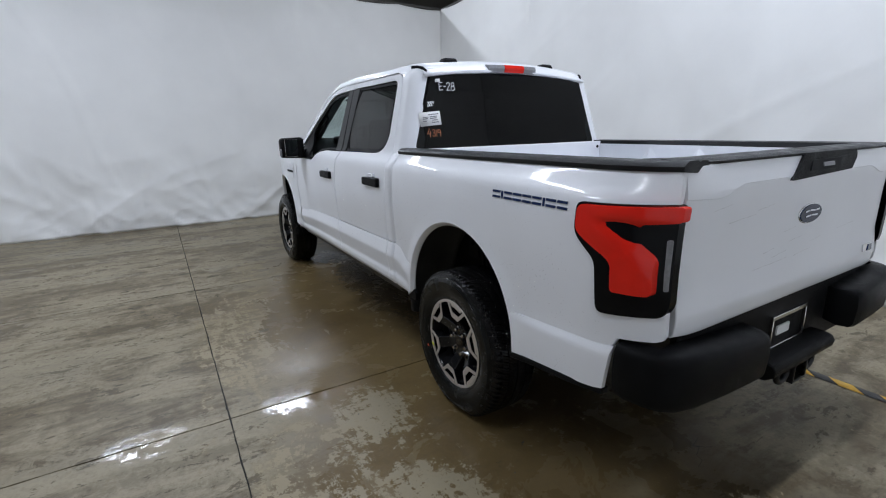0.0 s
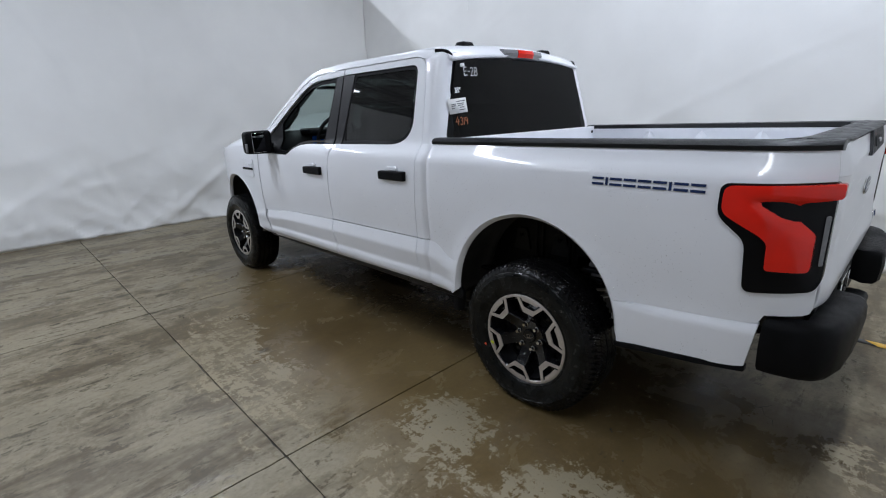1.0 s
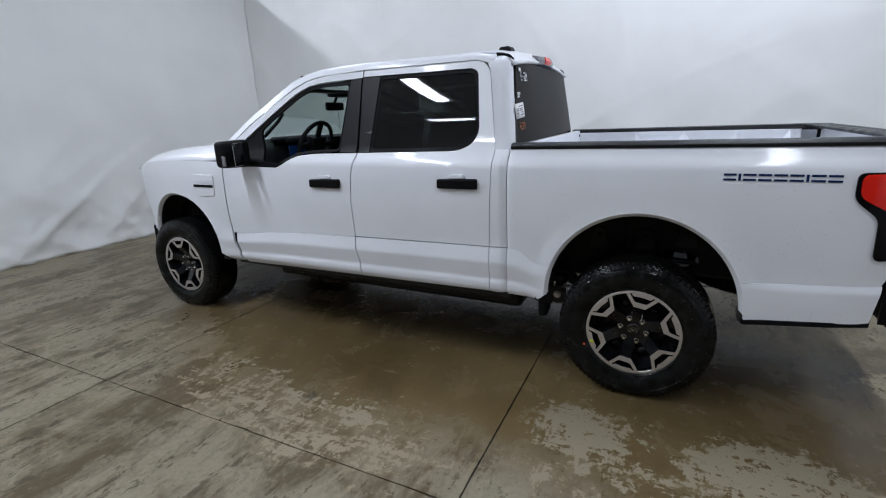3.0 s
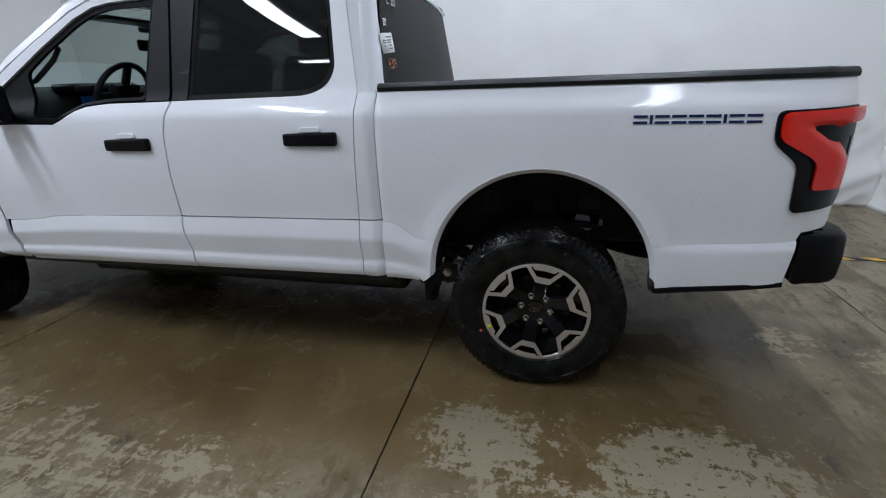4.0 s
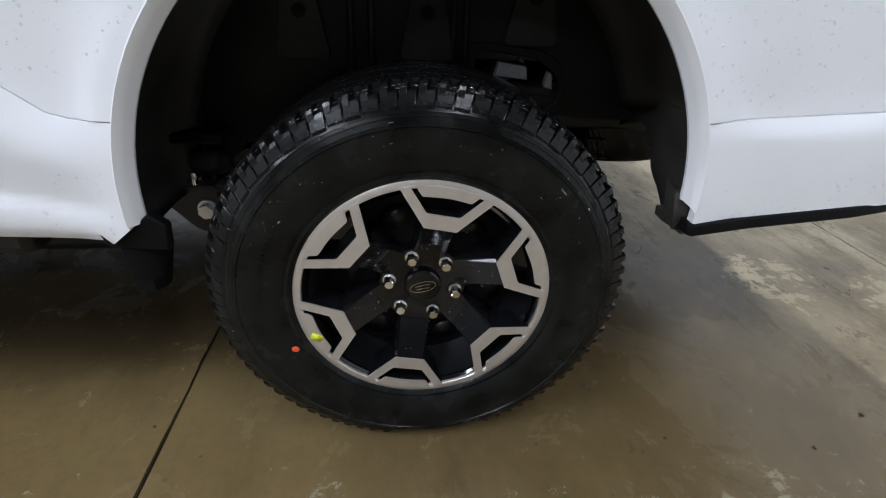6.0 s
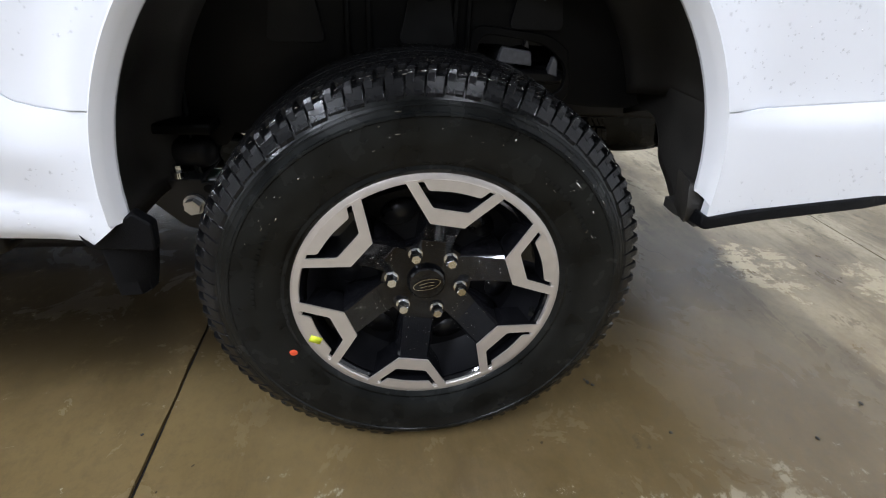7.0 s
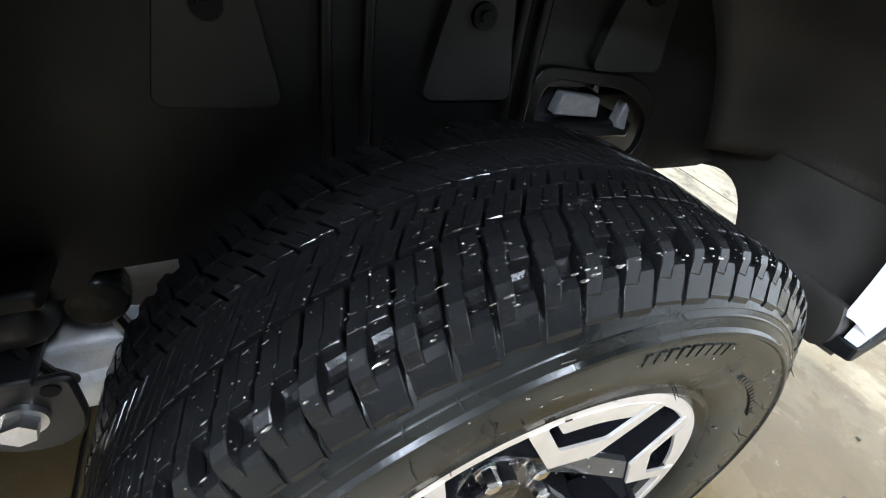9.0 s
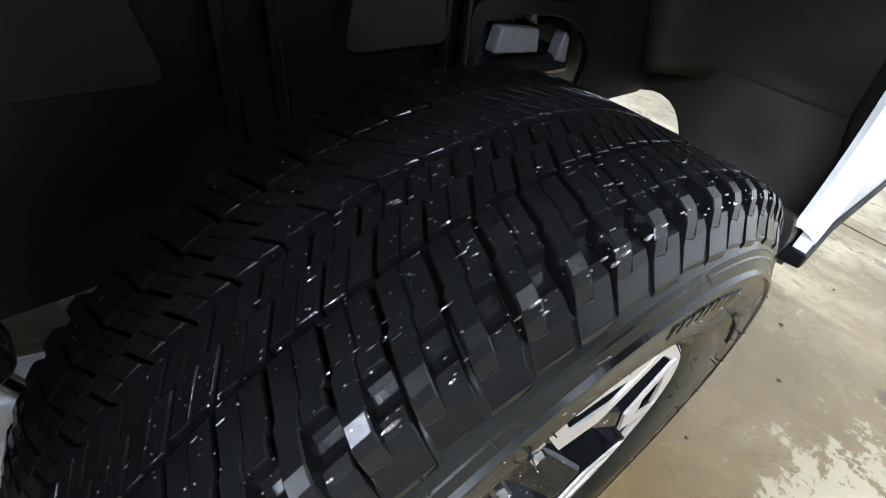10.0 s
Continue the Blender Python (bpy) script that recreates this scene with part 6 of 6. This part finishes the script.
part("mirror_pod", boxes((-0.11, 0.11, 2.50, 2.66, 1.755, 1.795)), TRIM, mr, bevel=0.015)
for side in (-1, 1):
    bm = bmesh.new()
    tube(bm, [(side * (half(y, z) - 0.055 - 0.02 * (0 < k < 5)), y, z) for k, (y, z) in enumerate(((2.80, 1.49), (2.76, 1.455), (2.70, 1.465), (2.58, 1.565), (2.545, 1.62), (2.57, 1.655)))], 0.013, 8)
    part("grab_handle", bm, DASH, truck)
    part("door_card", sheet([(2.95, 0.75), (2.95, 1.24), (2.47, 1.24), (2.30, 1.32), (0.95, 1.34), (0.95, 0.75)], lambda y, z: half(y, z) - 0.045, side, depth=0.03, dy=0.2, dz=0.1), DASH, truck)
for side in (-1, 1):
    bm = bmesh.new()
    loft(bm, [[(side * (x + 0.035), y - 0.01, z - 0.035), (side * (x - 0.06), y - 0.005, z - 0.012), (side * (x - 0.06), y - 0.03, z - 0.040), (side * (x + 0.03), y - 0.05, z - 0.06)] for y, z, x in ((2.25, 1.880, 0.700), (2.48, 1.822, 0.706), (2.85, 1.615, 0.738), (3.12, 1.43, 0.775))], True, True)
    part("pillar_trim", bm, SEAT, truck)
    part("sun_visor", boxes((min(side * 0.60, side * 0.13), max(side * 0.60, side * 0.13), 2.38, 2.53, 1.775, 1.795)), SEAT, truck, bevel=0.008)
part("headliner", boxes((-0.70, 0.70, 0.86, 2.40, 1.868, 1.880)), DASH, truck)
part("cabin_floor", boxes((-0.88, 0.88, 0.80, 3.1, 0.62, 0.70)), SEAT, truck)
part("rear_shelf", boxes((-0.80, 0.80, 0.77, 0.93, 0.70, 1.36)), SEAT, truck)

# spare wheel slung under the load bed
spare = copy_thing(plain, pose(0.0, -0.645, 0.575, 0, 90, 0))
spare.name = "spare_wheel"
tagged(spare, "spare wheel slung flat under the load bed")

# ---- water left on the truck ----
WATER = bpy.data.materials.new("water")
WATER.use_nodes = True
wn = WATER.node_tree
clear, gloss = wn.nodes.new("ShaderNodeBsdfTransparent"), wn.nodes.new("ShaderNodeBsdfGlossy")
gloss.inputs["Roughness"].default_value = 0.04
both = wn.nodes.new("ShaderNodeMixShader")
both.inputs[0].default_value = 0.16
clear.inputs[0].default_value = (0.985, 0.985, 0.99, 1)
wn.links.new(clear.outputs[0], both.inputs[1])
wn.links.new(gloss.outputs[0], both.inputs[2])
wn.links.new(both.outputs[0], wn.nodes["Material Output"].inputs["Surface"])
WATER_SHARP = WATER.copy()
WATER_SHARP.name = "water_on_rubber"
for nd in WATER_SHARP.node_tree.nodes:
    if nd.type == "MIX_SHADER":
        nd.inputs[0].default_value = 0.6


def bead(bm, p, n, r, along=None, stretch=1.0):
    """One flat water bead at p on a surface with the normal n."""
    n = Vector(n).normalized()
    a = n.orthogonal().normalized() if along is None else Vector(along).normalized()
    b = n.cross(a)
    a = a * stretch
    p = Vector(p)
    rings = [[bm.verts.new(p + n * h * r + (a * math.cos(t) + b * math.sin(t)) * w * r) for t in np.linspace(0, 2 * math.pi, 7)[:-1]] for w, h in ((1.0, -0.05), (0.72, 0.34))]
    top = bm.verts.new(p + n * 0.50 * r)
    for k in range(6):
        bm.faces.new((rings[0][k], rings[0][(k + 1) % 6], rings[1][(k + 1) % 6], rings[1][k]))
        bm.faces.new((rings[1][k], rings[1][(k + 1) % 6], top))


rnd = random.Random(11)
bm = bmesh.new()
made = 0
while made < 2600:
    y, z = rnd.uniform(-0.95, 1.75), rnd.uniform(0.53, 1.33)
    q = math.hypot(y - R0[0], max(0.0, z - R0[1]))
    if q < R0[2] + 0.012 or abs(z - interp(y, CREASE)) < 0.012 or (y < -0.78 and z > 0.88):
        continue
    if not -0.95 < noise.noise((y * 3.0, z * 3.0, 0.3)) * 1.6 + rnd.uniform(-0.8, 0.8) - 0.25 * (q > 0.75):
        continue
    if 0.715 < y < 0.75 or 0.83 < y < 0.86 or noise.noise((y * 5.0, z * 5.0, 4.0)) < -0.15:
        continue
    r = 0.0012 + 0.0022 * rnd.random() ** 3
    e = 0.004
    dx = (half(y, z + e) - half(y, z - e)) / (2 * e)
    bead(bm, (-half(y, z), y, z), (-1, 0, dx), r)
    made += 1
tagged(part("water", bm, WATER, truck, "small clear water beads on the paint", smooth=60), kind="stuff")
bm = bmesh.new()
for k in range(2300):
    a, x = rnd.uniform(-75, 75), rnd.uniform(-0.110, 0.108)
    rr = interp(abs(x), [(0, 0.401), (0.05, 0.4000), (0.08, 0.3995), (0.101, 0.3975), (0.1085, 0.3945), (0.1125, 0.3895)]) + 0.0003
    r = 0.00025 + 0.0007 * rnd.random() ** 2
    nn = (-0.5 if x < -0.10 else 0, math.sin(radians(a)), math.cos(radians(a)))
    bead(bm, (x, rr * math.sin(radians(a)), rr * math.cos(radians(a))), nn, r, (0, math.cos(radians(a)), -math.sin(radians(a))), rnd.choice((1.0, 1.0, 1.4, 4.0)))
# wet film on the edges of the shoulder blocks, and runs on the sidewall
for k in range(90):
    a, u = rnd.uniform(-70, 70), rnd.random()
    x, rr = -0.1085 - 0.0045 * u, 0.3950 - 0.0055 * u
    s, c = math.sin(radians(a)), math.cos(radians(a))
    bead(bm, (x, rr * s, rr * c), (-0.8, 0.6 * s, 0.6 * c), 0.0003 + 0.0009 * rnd.random() ** 2, (0, c, -s), rnd.uniform(1.5, 5.0))
for k in range(46):
    a, rr = rnd.uniform(-75, 75), rnd.uniform(0.285, 0.348)
    x = -interp(rr, [(0.272, 0.131), (0.300, 0.1365), (0.318, 0.1375), (0.336, 0.1385), (0.341, 0.138), (0.343, 0.1345), (0.350, 0.1316)]) - 0.0003
    s, c = math.sin(radians(a)), math.cos(radians(a))
    bead(bm, (x, rr * s, rr * c), (-1, 0.1 * s, 0.1 * c), 0.0004 + 0.0010 * rnd.random() ** 2, (0.1, c, -s), rnd.choice((1.0, 1.5, 3.0, 6.0)))
for k in range(130):
    a, v = TURN + 60 * rnd.randrange(6), rnd.uniform(0.078, 0.140)
    u = rnd.uniform(-0.034, 0.034)
    bead(bm, polar(u, v, a, interp(v, [(0.0, -0.070), (0.08, -0.074), (0.105, -0.086), (0.145, -0.1125)]) - 0.0004), (-1, 0, 0.3), 0.0005 + 0.0012 * rnd.random() ** 2)
tagged(part("water", bm, WATER_SHARP, near, "small clear water beads on the tread", smooth=60), kind="stuff")

# ---- tread of the wheel that the camera visits: one piece a block ----
rest = bmesh.new()
for row, (meshes, off) in enumerate(ROWS_T):
    for k in range(NB):
        turn = (k + off) * PITCH
        up = (turn + 180) % 360 - 180
        if abs(up) > 165:
            continue
        if row > 0 and abs(up) > 90:
            n0 = len(rest.verts)
            rest.from_mesh(meshes[k % 2])
            rest.verts.ensure_lookup_table()
            bmesh.ops.rotate(rest, cent=(0, 0, 0), matrix=Matrix.Rotation(radians(turn), 3, "X"), verts=rest.verts[n0:])
            continue
        ob = new("tread_block", meshes[k % 2])
        ob.parent = near
        ob.rotation_euler = (radians(turn), 0, 0)
tagged(part("tread_rest", rest, TREAD, near), kind="stuff")
